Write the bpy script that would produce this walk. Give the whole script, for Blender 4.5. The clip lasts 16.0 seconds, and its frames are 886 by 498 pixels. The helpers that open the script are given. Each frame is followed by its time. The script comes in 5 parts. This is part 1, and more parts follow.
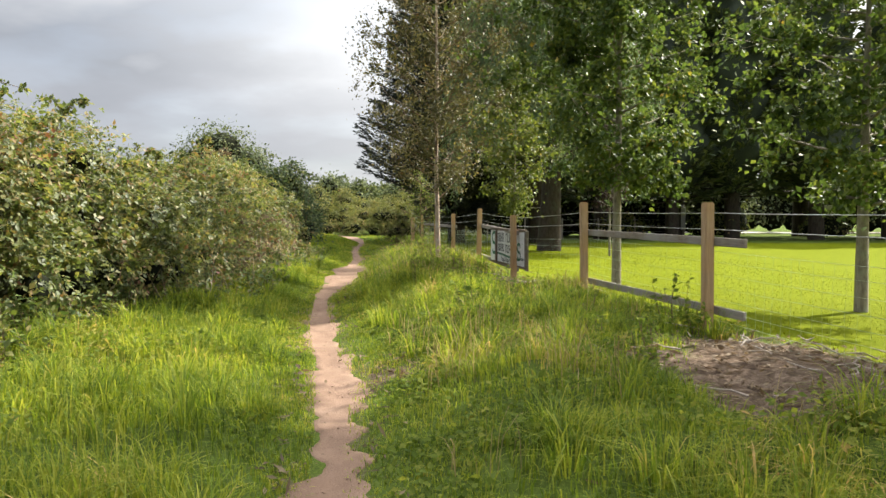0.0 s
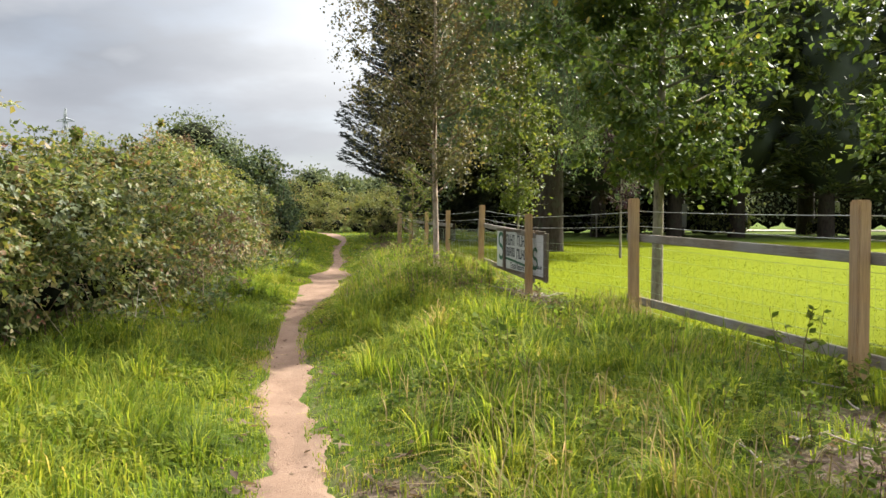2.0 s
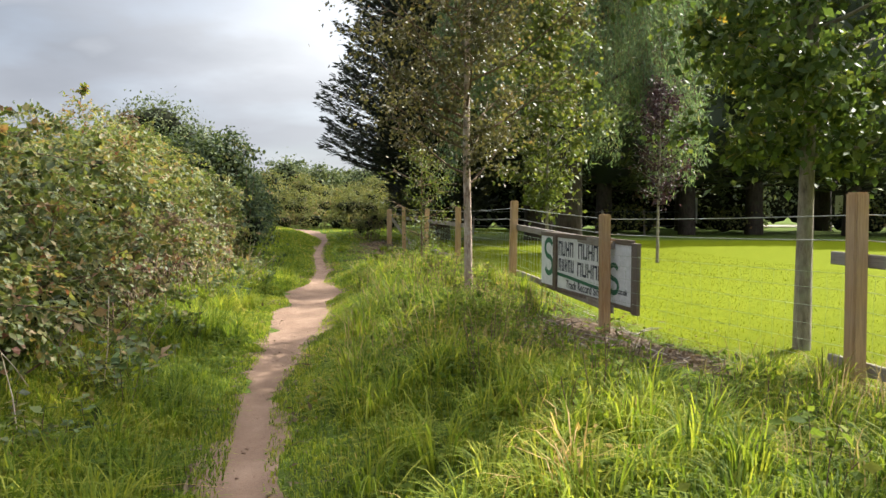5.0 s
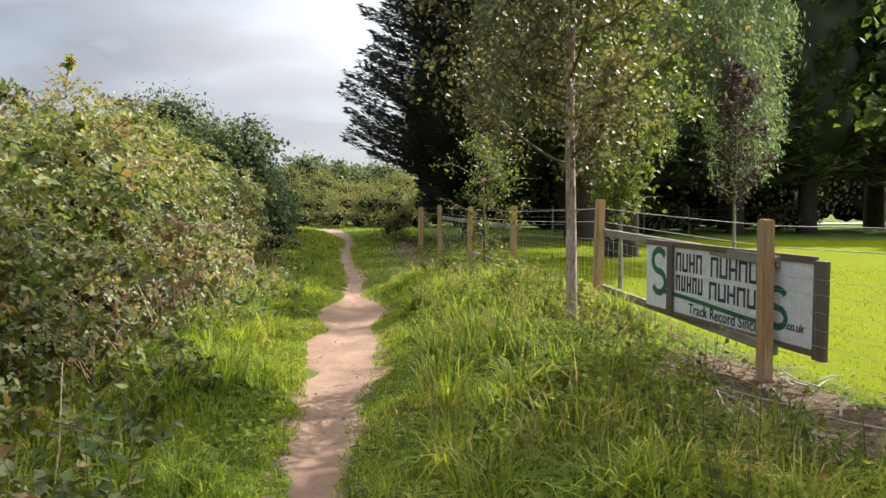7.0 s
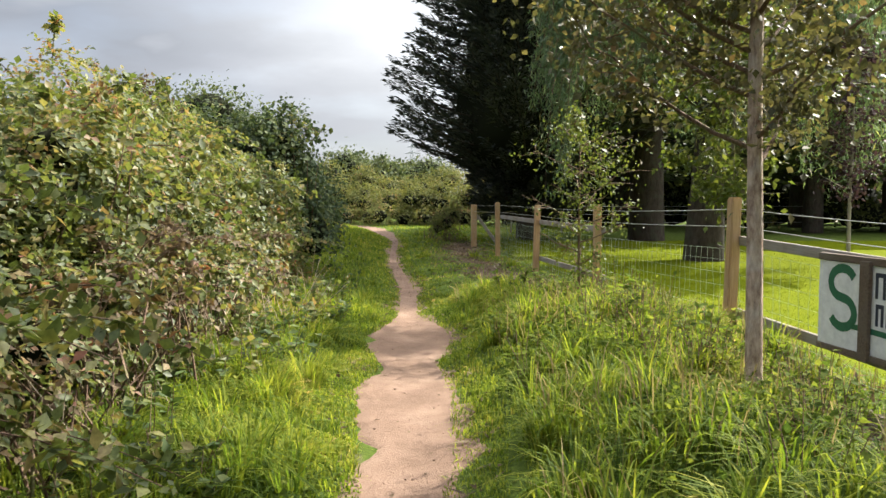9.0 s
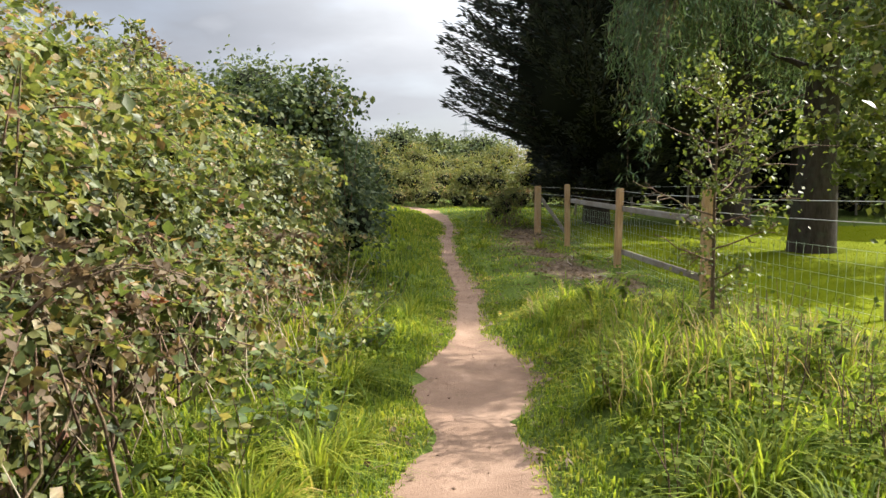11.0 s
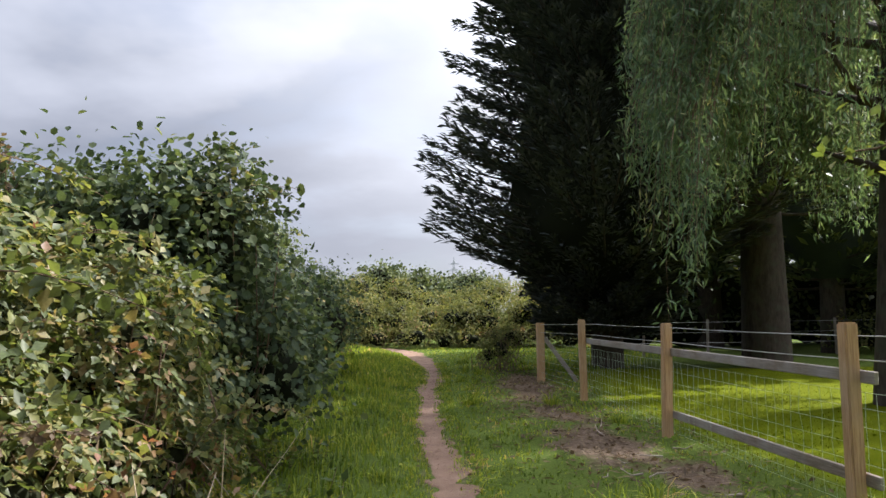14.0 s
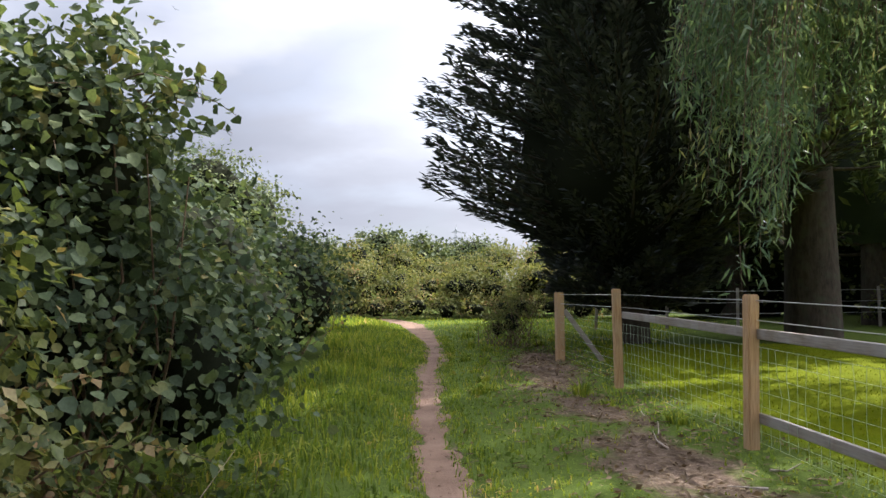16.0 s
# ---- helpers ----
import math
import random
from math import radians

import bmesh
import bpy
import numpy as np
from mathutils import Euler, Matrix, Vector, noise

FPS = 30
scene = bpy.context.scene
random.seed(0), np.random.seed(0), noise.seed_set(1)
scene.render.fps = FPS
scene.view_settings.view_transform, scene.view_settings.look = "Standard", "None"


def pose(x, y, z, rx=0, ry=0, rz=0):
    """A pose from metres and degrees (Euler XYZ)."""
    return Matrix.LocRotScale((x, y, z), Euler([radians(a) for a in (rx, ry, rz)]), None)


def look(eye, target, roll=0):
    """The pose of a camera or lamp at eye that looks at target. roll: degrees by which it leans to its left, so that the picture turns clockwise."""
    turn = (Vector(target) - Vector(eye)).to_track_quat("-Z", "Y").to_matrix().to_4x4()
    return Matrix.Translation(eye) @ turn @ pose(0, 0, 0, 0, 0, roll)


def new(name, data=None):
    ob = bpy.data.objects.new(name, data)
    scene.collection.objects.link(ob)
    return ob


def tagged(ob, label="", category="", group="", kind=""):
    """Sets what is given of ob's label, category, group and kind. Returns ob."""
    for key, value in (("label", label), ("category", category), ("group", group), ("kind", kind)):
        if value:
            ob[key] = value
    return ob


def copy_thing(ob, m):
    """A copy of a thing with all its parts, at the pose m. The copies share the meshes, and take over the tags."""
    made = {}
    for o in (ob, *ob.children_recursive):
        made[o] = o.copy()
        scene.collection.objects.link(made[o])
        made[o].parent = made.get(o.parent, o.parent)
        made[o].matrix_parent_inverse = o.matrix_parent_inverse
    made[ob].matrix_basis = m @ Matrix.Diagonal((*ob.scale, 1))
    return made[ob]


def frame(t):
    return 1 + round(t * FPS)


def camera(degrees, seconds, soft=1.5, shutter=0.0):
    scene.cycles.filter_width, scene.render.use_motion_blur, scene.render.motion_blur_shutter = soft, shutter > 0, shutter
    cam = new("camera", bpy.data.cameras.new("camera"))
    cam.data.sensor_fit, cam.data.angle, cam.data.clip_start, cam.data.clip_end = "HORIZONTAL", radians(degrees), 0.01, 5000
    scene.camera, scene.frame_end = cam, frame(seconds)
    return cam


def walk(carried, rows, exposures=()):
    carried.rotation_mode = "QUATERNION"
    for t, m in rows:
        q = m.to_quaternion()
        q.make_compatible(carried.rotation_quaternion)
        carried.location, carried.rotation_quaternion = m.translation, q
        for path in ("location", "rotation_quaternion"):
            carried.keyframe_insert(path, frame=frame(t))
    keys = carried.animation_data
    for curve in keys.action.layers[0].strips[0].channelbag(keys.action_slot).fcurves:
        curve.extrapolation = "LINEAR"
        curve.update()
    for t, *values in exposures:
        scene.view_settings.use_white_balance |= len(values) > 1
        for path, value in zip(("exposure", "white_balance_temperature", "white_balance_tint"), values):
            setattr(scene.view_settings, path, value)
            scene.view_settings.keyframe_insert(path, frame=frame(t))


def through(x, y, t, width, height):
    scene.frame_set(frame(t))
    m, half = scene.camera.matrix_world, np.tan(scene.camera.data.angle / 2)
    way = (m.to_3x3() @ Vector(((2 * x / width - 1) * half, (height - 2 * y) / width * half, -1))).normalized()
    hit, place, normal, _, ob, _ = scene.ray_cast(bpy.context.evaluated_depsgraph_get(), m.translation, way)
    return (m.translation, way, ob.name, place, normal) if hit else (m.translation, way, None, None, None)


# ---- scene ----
cam = camera(58.1, 16.0)
METRES, EYE, TILT, LEAN, TURN = 21.6, 1.48, -2.5, 0.0, 0.0
ROWS = [
    (0.0, 0.0, 0.0, 0.0, 0.0, 0.0, -0.0),
    (0.5, -0.0018, 0.0385, 0.0007, -0.48, -0.11, -0.05),
    (1.0, -0.0066, 0.0733, 0.0028, -0.93, -0.19, -0.09),
    (1.5, -0.0103, 0.105, 0.0052, -0.89, -0.26, -0.13),
    (2.0, -0.0136, 0.1387, 0.0084, -1.25, -0.35, -0.12),
    (2.5, -0.0219, 0.1703, 0.0122, -1.65, -0.41, -0.12),
    (3.0, -0.0277, 0.2033, 0.0145, -2.02, -0.51, -0.19),
    (5.5, -0.0503, 0.3644, 0.0208, -2.99, -0.9, -0.03),
    (6.0, -0.0588, 0.3934, 0.0247, -2.0, -0.98, -0.06),
    (6.5, -0.064, 0.4227, 0.0252, -1.94, -1.04, -0.04),
    (7.0, -0.0713, 0.4515, 0.0266, -1.89, -1.09, 0.03),
    (7.5, -0.0756, 0.4787, 0.0277, -1.38, -1.15, 0.09),
    (8.0, -0.0813, 0.5057, 0.0295, -1.46, -1.23, 0.04),
    (10.5, -0.0983, 0.6477, 0.0373, 5.41, -2.46, -0.16),
    (11.0, -0.1006, 0.6768, 0.0407, 4.79, -2.96, 0.0),
    (11.5, -0.1013, 0.7073, 0.045, 4.46, -2.0, 0.15),
    (12.0, -0.1031, 0.7391, 0.0461, 4.3, 4.28, 0.28),
    (12.5, -0.103, 0.7714, 0.046, 4.09, 7.18, 0.46),
    (13.0, -0.105, 0.8025, 0.045, 3.96, 7.57, 0.51),
    (13.5, -0.105, 0.8338, 0.0438, 3.97, 7.37, 0.59),
    (14.0, -0.1076, 0.8653, 0.0442, 4.03, 7.03, 0.65),
    (14.5, -0.1097, 0.8963, 0.0447, 4.06, 6.37, 0.64),
    (15.0, -0.112, 0.9282, 0.0475, 4.08, 5.23, 0.66),
    (15.5, -0.1165, 0.9579, 0.0496, 4.14, 4.96, 0.58),
    (16.0, -0.117, 0.9883, 0.0492, 4.16, 4.76, 0.63),
]
walk(cam, [(t, pose(0, 0, EYE, TILT, LEAN, TURN) @ pose(METRES * x, METRES * y, METRES * z, 90 + pitch, roll, yaw)) for t, x, y, z, yaw, pitch, roll in ROWS],
     [(0.0, 1.58, 6500, 10), (5.5, 1.54, 6300, 10), (11.0, 1.58, 6350, 11), (12.3, 1.28, 6050, 15), (13.5, 1.28, 6000, 15), (15.0, 1.55, 5950, 16), (16.0, 1.55, 5950, 16)])

# ---- world and sun ----
SUN_AZ, SUN_EL = 57.0, 41.0          # degrees to the right of the walk, degrees above the horizon
sun_dir = Vector((math.sin(radians(SUN_AZ)) * math.cos(radians(SUN_EL)), math.cos(radians(SUN_AZ)) * math.cos(radians(SUN_EL)), math.sin(radians(SUN_EL))))
sun = new("sun", bpy.data.lights.new("sun", "SUN"))
sun.data.energy, sun.data.angle, sun.data.color = 5.0, radians(0.6), (1.0, 0.94, 0.82)
sun.matrix_world = look(sun_dir * 50, (0, 0, 0))


class Nodes:
    """Short hand for node trees."""

    def __init__(self, tree):
        self.tree = tree
        tree.nodes.clear()

    def add(self, kind, **settings):
        node = self.tree.nodes.new(kind)
        for key, value in settings.items():
            if key == "ins":
                for name, v in value.items():
                    if isinstance(v, bpy.types.NodeSocket):
                        self.tree.links.new(v, node.inputs[name])
                    else:
                        node.inputs[name].default_value = v
            else:
                setattr(node, key, value)
        return node

    def math(self, op, a, b=0.0, c=0.0):
        return self.add("ShaderNodeMath", operation=op, ins={0: a, 1: b, 2: c}).outputs[0]

    def noise(self, scale, detail=4.0, rough=0.55, vector=None, out="Fac"):
        ins = {"Scale": scale, "Detail": detail, "Roughness": rough}
        if vector is not None:
            ins["Vector"] = vector
        return self.add("ShaderNodeTexNoise", ins=ins).outputs[out]

    def ramp(self, fac, *stops):
        node = self.add("ShaderNodeValToRGB", ins={"Fac": fac})
        e = node.color_ramp.elements
        while len(e) < len(stops):
            e.new(0.5)
        for el, (p, c) in zip(e, stops):
            el.position, el.color = p, (*c, 1) if not isinstance(c, float) else (c, c, c, 1)
        return node.outputs["Color"]

    def mix(self, fac, a, b, blend="MIX"):
        node = self.add("ShaderNodeMix", data_type="RGBA", blend_type=blend)
        for i, v in ((0, fac), (6, a), (7, b)):
            if isinstance(v, bpy.types.NodeSocket):
                self.tree.links.new(v, node.inputs[i])
            else:
                node.inputs[i].default_value = v if not isinstance(v, tuple) else (*v, 1)[:4]
        return node.outputs[2]


world = bpy.data.worlds.new("sky")
scene.world = world
world.use_nodes = True
n = Nodes(world.node_tree)
sky = n.add("ShaderNodeTexSky", sky_type="NISHITA", sun_disc=False, sun_elevation=radians(SUN_EL), sun_rotation=radians(SUN_AZ))
coord = n.add("ShaderNodeTexCoord").outputs["Generated"]
sep = n.add("ShaderNodeSeparateXYZ", ins={0: coord})
up = n.math("MAXIMUM", sep.outputs[2], 0.0)
flat = n.math("ADD", up, 0.22)
cloud_at = n.add("ShaderNodeCombineXYZ", ins={0: n.math("DIVIDE", sep.outputs[0], flat), 1: n.math("DIVIDE", sep.outputs[1], flat), 2: 3.7}).outputs[0]
big = n.noise(0.62, 3.0, 0.42, cloud_at)
small = n.noise(2.6, 4.0, 0.5, cloud_at)
shape = n.math("ADD", n.math("MULTIPLY", big, 0.8), n.math("MULTIPLY", small, 0.2))
toward = n.add("ShaderNodeVectorMath", operation="DOT_PRODUCT", ins={0: coord, 1: tuple(sun_dir)}).outputs["Value"]
glow = n.math("POWER", n.math("MAXIMUM", toward, 0.0), 8.0)
broad = n.add("ShaderNodeMapRange", interpolation_type="SMOOTHSTEP", ins={0: toward, 1: 0.18, 2: 0.66}).outputs[0]
cloud = n.ramp(shape, (0.36, (0.40, 0.41, 0.43)), (0.45, (0.25, 0.26, 0.285)), (0.54, (0.195, 0.205, 0.226)), (0.60, (0.30, 0.31, 0.33)), (0.68, (0.42, 0.425, 0.44)))
cloud = n.mix(broad, cloud, n.mix(1.0, n.ramp(shape, (0.38, 0.66), (0.5, 0.47), (0.60, 0.60)), (1.0, 1.0, 0.99), "MULTIPLY"))
cloud = n.mix(n.math("MINIMUM", n.math("MULTIPLY", glow, 1.0), 1.0), cloud, (1.9, 1.82, 1.7))
low = n.math("SUBTRACT", 1.0, n.add("ShaderNodeMapRange", ins={0: sep.outputs[2], 1: 0.0, 2: 0.17}).outputs[0])
cloud = n.mix(n.math("MULTIPLY", low, 0.5), cloud, (0.35, 0.36, 0.385))
blue = n.mix(1.0, sky.outputs[0], (0.09, 0.09, 0.09), "MULTIPLY")
cover = n.ramp(small, (0.30, 0.82), (0.55, 0.97))
sky_colour = n.mix(cover, blue, cloud)
lift = n.math("MULTIPLY_ADD", n.math("MULTIPLY", up, up), 2.2, 0.74)
sky_colour = n.mix(1.0, sky_colour, n.add("ShaderNodeCombineColor", ins={0: lift, 1: lift, 2: lift}).outputs[0], "MULTIPLY")
back = n.add("ShaderNodeBackground", ins={"Color": sky_colour, "Strength": 0.90})
n.add("ShaderNodeOutputWorld", ins={"Surface": back.outputs[0]})

# ---- materials ----


def material(name):
    m = bpy.data.materials.new(name)
    m.use_nodes = True
    return m, Nodes(m.node_tree)


def finish(n, colour, rough=0.8, height=None, bump=0.3, dist=0.02, metal=0.0, spec=0.3):
    ins = {"Base Color": colour, "Roughness": rough, "Metallic": metal, "Specular IOR Level": spec}
    if height is not None:
        ins["Normal"] = n.add("ShaderNodeBump", ins={"Strength": bump, "Distance": dist, "Height": height}).outputs[0]
    shader = n.add("ShaderNodeBsdfPrincipled", ins=ins)
    n.add("ShaderNodeOutputMaterial", ins={"Surface": shader.outputs[0]})


def leaf_material(name, stops, through=0.4, rough=0.5, spec=0.35, glow_tint=(1.0, 1.0, 0.55), patchy=0.9, shift=0.0):
    """Leaves: colour varies from leaf to leaf and over the plant, and light passes through them."""
    m, n = material(name)
    island = n.add("ShaderNodeNewGeometry").outputs["Random Per Island"]
    place = n.add("ShaderNodeTexCoord").outputs["Object"]
    patch = n.noise(0.9, 3.0, 0.6, place)
    pick = n.math("ADD", n.math("MULTIPLY", island, 0.72), n.math("MULTIPLY_ADD", patch, patchy, 0.14 - 0.5 * patchy + shift))
    colour = n.ramp(pick, *stops)
    fine = n.noise(60.0, 2.0, 0.6, place)
    colour = n.mix(1.0, colour, n.ramp(fine, (0.3, 0.75), (0.7, 1.15)), "MULTIPLY")
    body = n.add("ShaderNodeBsdfPrincipled", ins={"Base Color": colour, "Roughness": rough, "Specular IOR Level": spec})
    lit = n.mix(1.0, colour, (*[1.5 * c for c in glow_tint],), "MULTIPLY")
    trans = n.add("ShaderNodeBsdfTranslucent", ins={"Color": lit})
    both = n.add("ShaderNodeMixShader", ins={0: through, 1: body.outputs[0], 2: trans.outputs[0]})
    n.add("ShaderNodeOutputMaterial", ins={"Surface": both.outputs[0]})
    return m


def wood_material(name, dark, light, grey=(0.3, 0.29, 0.27), grey_amount=0.4):
    m, n = material(name)
    place = n.add("ShaderNodeTexCoord").outputs["Object"]
    rnd = n.add("ShaderNodeObjectInfo").outputs["Random"]
    moved = n.add("ShaderNodeVectorMath", operation="ADD", ins={0: place, 1: n.add("ShaderNodeCombineXYZ", ins={0: n.math("MULTIPLY", rnd, 9.0), 1: 0.0, 2: 0.0}).outputs[0]}).outputs[0]
    stretched = n.add("ShaderNodeMapping", ins={"Vector": moved, "Scale": (26.0, 26.0, 1.6)}).outputs[0]
    grain = n.noise(3.0, 6.0, 0.65, stretched)
    stain = n.noise(2.2, 3.0, 0.6, moved)
    colour = n.ramp(grain, (0.3, dark), (0.7, light))
    colour = n.mix(n.math("MULTIPLY", n.ramp(stain, (0.38, 0.0), (0.62, 1.0)), grey_amount), colour, grey)
    finish(n, colour, 0.85, grain, 0.5, 0.01)
    return m


def bark_material(name, dark, light, scale=8.0, lichen=(0.24, 0.26, 0.18)):
    m, n = material(name)
    place = n.add("ShaderNodeTexCoord").outputs["Object"]
    stretched = n.add("ShaderNodeMapping", ins={"Vector": place, "Scale": (scale, scale, scale * 0.3)}).outputs[0]
    crack = n.noise(2.0, 6.0, 0.7, stretched)
    spots = n.noise(4.0, 3.0, 0.6, place)
    colour = n.ramp(crack, (0.32, dark), (0.62, light))
    colour = n.mix(n.ramp(spots, (0.5, 0.0), (0.66, 0.6)), colour, lichen)
    finish(n, colour, 0.9, crack, 0.8, 0.02)
    return m


BRAMBLE = leaf_material("bramble_leaf", ((0.0, (0.030, 0.042, 0.015)), (0.36, (0.076, 0.100, 0.031)), (0.62, (0.140, 0.155, 0.047)), (0.78, (0.200, 0.170, 0.066)), (0.91, (0.205, 0.125, 0.066)), (1.0, (0.170, 0.074, 0.050))), 0.40, 0.5, 0.3, patchy=1.2)
SALLOW = leaf_material("sallow_leaf", ((0.0, (0.026, 0.042, 0.026)), (0.5, (0.060, 0.086, 0.044)), (0.85, (0.122, 0.146, 0.062)), (1.0, (0.27, 0.22, 0.085))), 0.32, 0.62, 0.16, patchy=1.2)
ALDER = leaf_material("young_tree_leaf", ((0.0, (0.030, 0.052, 0.016)), (0.5, (0.070, 0.108, 0.030)), (0.90, (0.140, 0.165, 0.038)), (1.0, (0.38, 0.24, 0.05))), 0.34, 0.55, 0.25)
LIGHT_LEAF = leaf_material("light_green_leaf", ((0.0, (0.048, 0.066, 0.018)), (0.5, (0.088, 0.114, 0.028)), (0.9, (0.155, 0.160, 0.038)), (1.0, (0.29, 0.19, 0.056))), 0.40, 0.5, 0.28)
BIRCH_LEAF = leaf_material("birch_leaf", ((0.0, (0.040, 0.043, 0.023)), (0.5, (0.086, 0.082, 0.040)), (0.85, (0.150, 0.125, 0.060)), (1.0, (0.27, 0.14, 0.080))), 0.33, 0.5, 0.3)
WILLOW_LEAF = leaf_material("willow_leaf", ((0.0, (0.052, 0.088, 0.056)), (0.5, (0.110, 0.164, 0.096)), (0.9, (0.200, 0.246, 0.130)), (1.0, (0.33, 0.30, 0.145))), 0.38, 0.6, 0.22, patchy=1.3)
COPPER_LEAF = leaf_material("copper_leaf", ((0.0, (0.022, 0.014, 0.018)), (0.5, (0.046, 0.030, 0.036)), (1.0, (0.100, 0.068, 0.066))), 0.25, 0.6, 0.2, (1.0, 0.75, 0.7))
CYPRESS = leaf_material("cypress_spray", ((0.0, (0.030, 0.036, 0.036)), (0.6, (0.060, 0.068, 0.066)), (1.0, (0.125, 0.125, 0.110))), 0.08, 0.8, 0.12)
FAR_LEAF = leaf_material("far_leaf", ((0.0, (0.046, 0.066, 0.038)), (0.5, (0.086, 0.110, 0.054)), (1.0, (0.165, 0.178, 0.068))), 0.18, 0.72, 0.14)
FAR_BRAMBLE = leaf_material("far_bramble_leaf", ((0.0, (0.056, 0.072, 0.025)), (0.5, (0.120, 0.132, 0.044)), (0.85, (0.195, 0.175, 0.065)), (1.0, (0.25, 0.145, 0.09))), 0.36, 0.62, 0.15, patchy=1.4)
# Shade painted for the solid cores of the field conifers, lighter than DARK_CORE.
SHADE_CORE = leaf_material("inner_shade_far", ((0.0, (0.028, 0.038, 0.030)), (1.0, (0.062, 0.074, 0.050))), 0.0, 0.9, 0.05)
# Near-black stands for the shade among inner leaves; the cores are solid shells.
DARK_CORE = leaf_material("inner_shade", ((0.0, (0.007, 0.009, 0.005)), (1.0, (0.018, 0.020, 0.010))), 0.0, 0.9, 0.05)
GRASS = leaf_material("long_grass", ((0.0, (0.042, 0.072, 0.012)), (0.30, (0.098, 0.146, 0.018)), (0.62, (0.182, 0.220, 0.028)), (0.92, (0.285, 0.288, 0.046)), (0.98, (0.400, 0.300, 0.110)), (1.0, (0.480, 0.330, 0.160))), 0.48, 0.6, 0.1, patchy=1.3)
HERB = leaf_material("herb_leaf", ((0.0, (0.044, 0.074, 0.016)), (0.5, (0.110, 0.146, 0.026)), (0.9, (0.200, 0.210, 0.045)), (1.0, (0.31, 0.22, 0.08))), 0.46, 0.7, 0.05, patchy=1.4)
LAWN_GRASS = leaf_material("mown_grass", ((0.0, (0.076, 0.104, 0.003)), (0.5, (0.112, 0.135, 0.004)), (1.0, (0.160, 0.160, 0.008))), 0.5, 0.8, 0.02)
STRAW = leaf_material("dry_grass", ((0.0, (0.052, 0.036, 0.022)), (0.5, (0.108, 0.078, 0.047)), (1.0, (0.205, 0.160, 0.105))), 0.3, 0.65, 0.15, (1.0, 0.9, 0.7), patchy=1.3)
DRY_STALK = leaf_material("dry_seed_stalk", ((0.0, (0.110, 0.095, 0.035)), (0.5, (0.215, 0.175, 0.080)), (1.0, (0.340, 0.270, 0.150))), 0.4, 0.65, 0.12, (1.0, 0.95, 0.7))
PALE_STALK = wood_material("pale_dead_stalk", (0.22, 0.16, 0.10), (0.48, 0.38, 0.25))
DEAD_STICK = wood_material("dead_stick", (0.11, 0.08, 0.06), (0.36, 0.30, 0.24))
POST_WOOD = wood_material("fence_post_wood", (0.26, 0.15, 0.068), (0.50, 0.32, 0.16), (0.36, 0.29, 0.21), 0.35)
RAIL_WOOD = wood_material("fence_rail_wood", (0.11, 0.085, 0.06), (0.27, 0.22, 0.17), (0.30, 0.29, 0.27), 0.6)
SIGN_WOOD = wood_material("sign_frame_wood", (0.07, 0.05, 0.035), (0.17, 0.125, 0.09), (0.16, 0.15, 0.13), 0.4)
BIRCH_BARK = bark_material("birch_bark", (0.11, 0.06, 0.042), (0.50, 0.39, 0.31), 14.0, (0.58, 0.53, 0.48))
GREY_BARK = bark_material("grey_bark", (0.10, 0.085, 0.065), (0.26, 0.225, 0.18), 12.0)
DARK_BARK = bark_material("dark_bark", (0.018, 0.013, 0.010), (0.06, 0.045, 0.034), 5.0, (0.05, 0.055, 0.035))
CANE = bark_material("bramble_cane", (0.06, 0.035, 0.025), (0.17, 0.11, 0.07), 30.0, (0.10, 0.12, 0.04))

WIRE, n = material("galvanised_wire")
finish(n, n.ramp(n.noise(40.0), (0.3, (0.30, 0.30, 0.29)), (0.7, (0.48, 0.48, 0.46))), 0.45, metal=0.7)
NET_WIRE, n = material("netting_wire")
finish(n, n.ramp(n.noise(30.0), (0.3, (0.26, 0.32, 0.23)), (0.7, (0.42, 0.47, 0.36))), 0.5, metal=0.3)

GROUND, n = material("ground_turf")
place = n.add("ShaderNodeTexCoord").outputs["Object"]
lawn = n.add("ShaderNodeAttribute", attribute_name="lawn").outputs["Fac"]
bare = n.add("ShaderNodeAttribute", attribute_name="bare").outputs["Fac"]
fine = n.noise(38.0, 5.0, 0.7, place)
mid = n.noise(2.6, 4.0, 0.6, place)
verge = n.ramp(fine, (0.3, (0.030, 0.045, 0.012)), (0.55, (0.070, 0.100, 0.018)), (0.75, (0.13, 0.145, 0.04)))
mown = n.ramp(n.math("ADD", n.math("MULTIPLY", fine, 0.55), n.math("MULTIPLY", mid, 0.45)), (0.30, (0.070, 0.094, 0.002)), (0.52, (0.100, 0.122, 0.003)), (0.72, (0.138, 0.148, 0.006)))
soil = n.ramp(n.noise(16.0, 6.0, 0.75, place), (0.3, (0.045, 0.032, 0.024)), (0.5, (0.105, 0.075, 0.054)), (0.72, (0.22, 0.175, 0.13)))
turf = n.mix(lawn, verge, mown)
turf = n.mix(n.ramp(n.math("ADD", bare, n.math("MULTIPLY_ADD", mid, 0.7, -0.35)), (0.40, 0.0), (0.60, 1.0)), turf, soil)
finish(n, turf, 0.95, fine, 0.7, 0.03, spec=0.03)

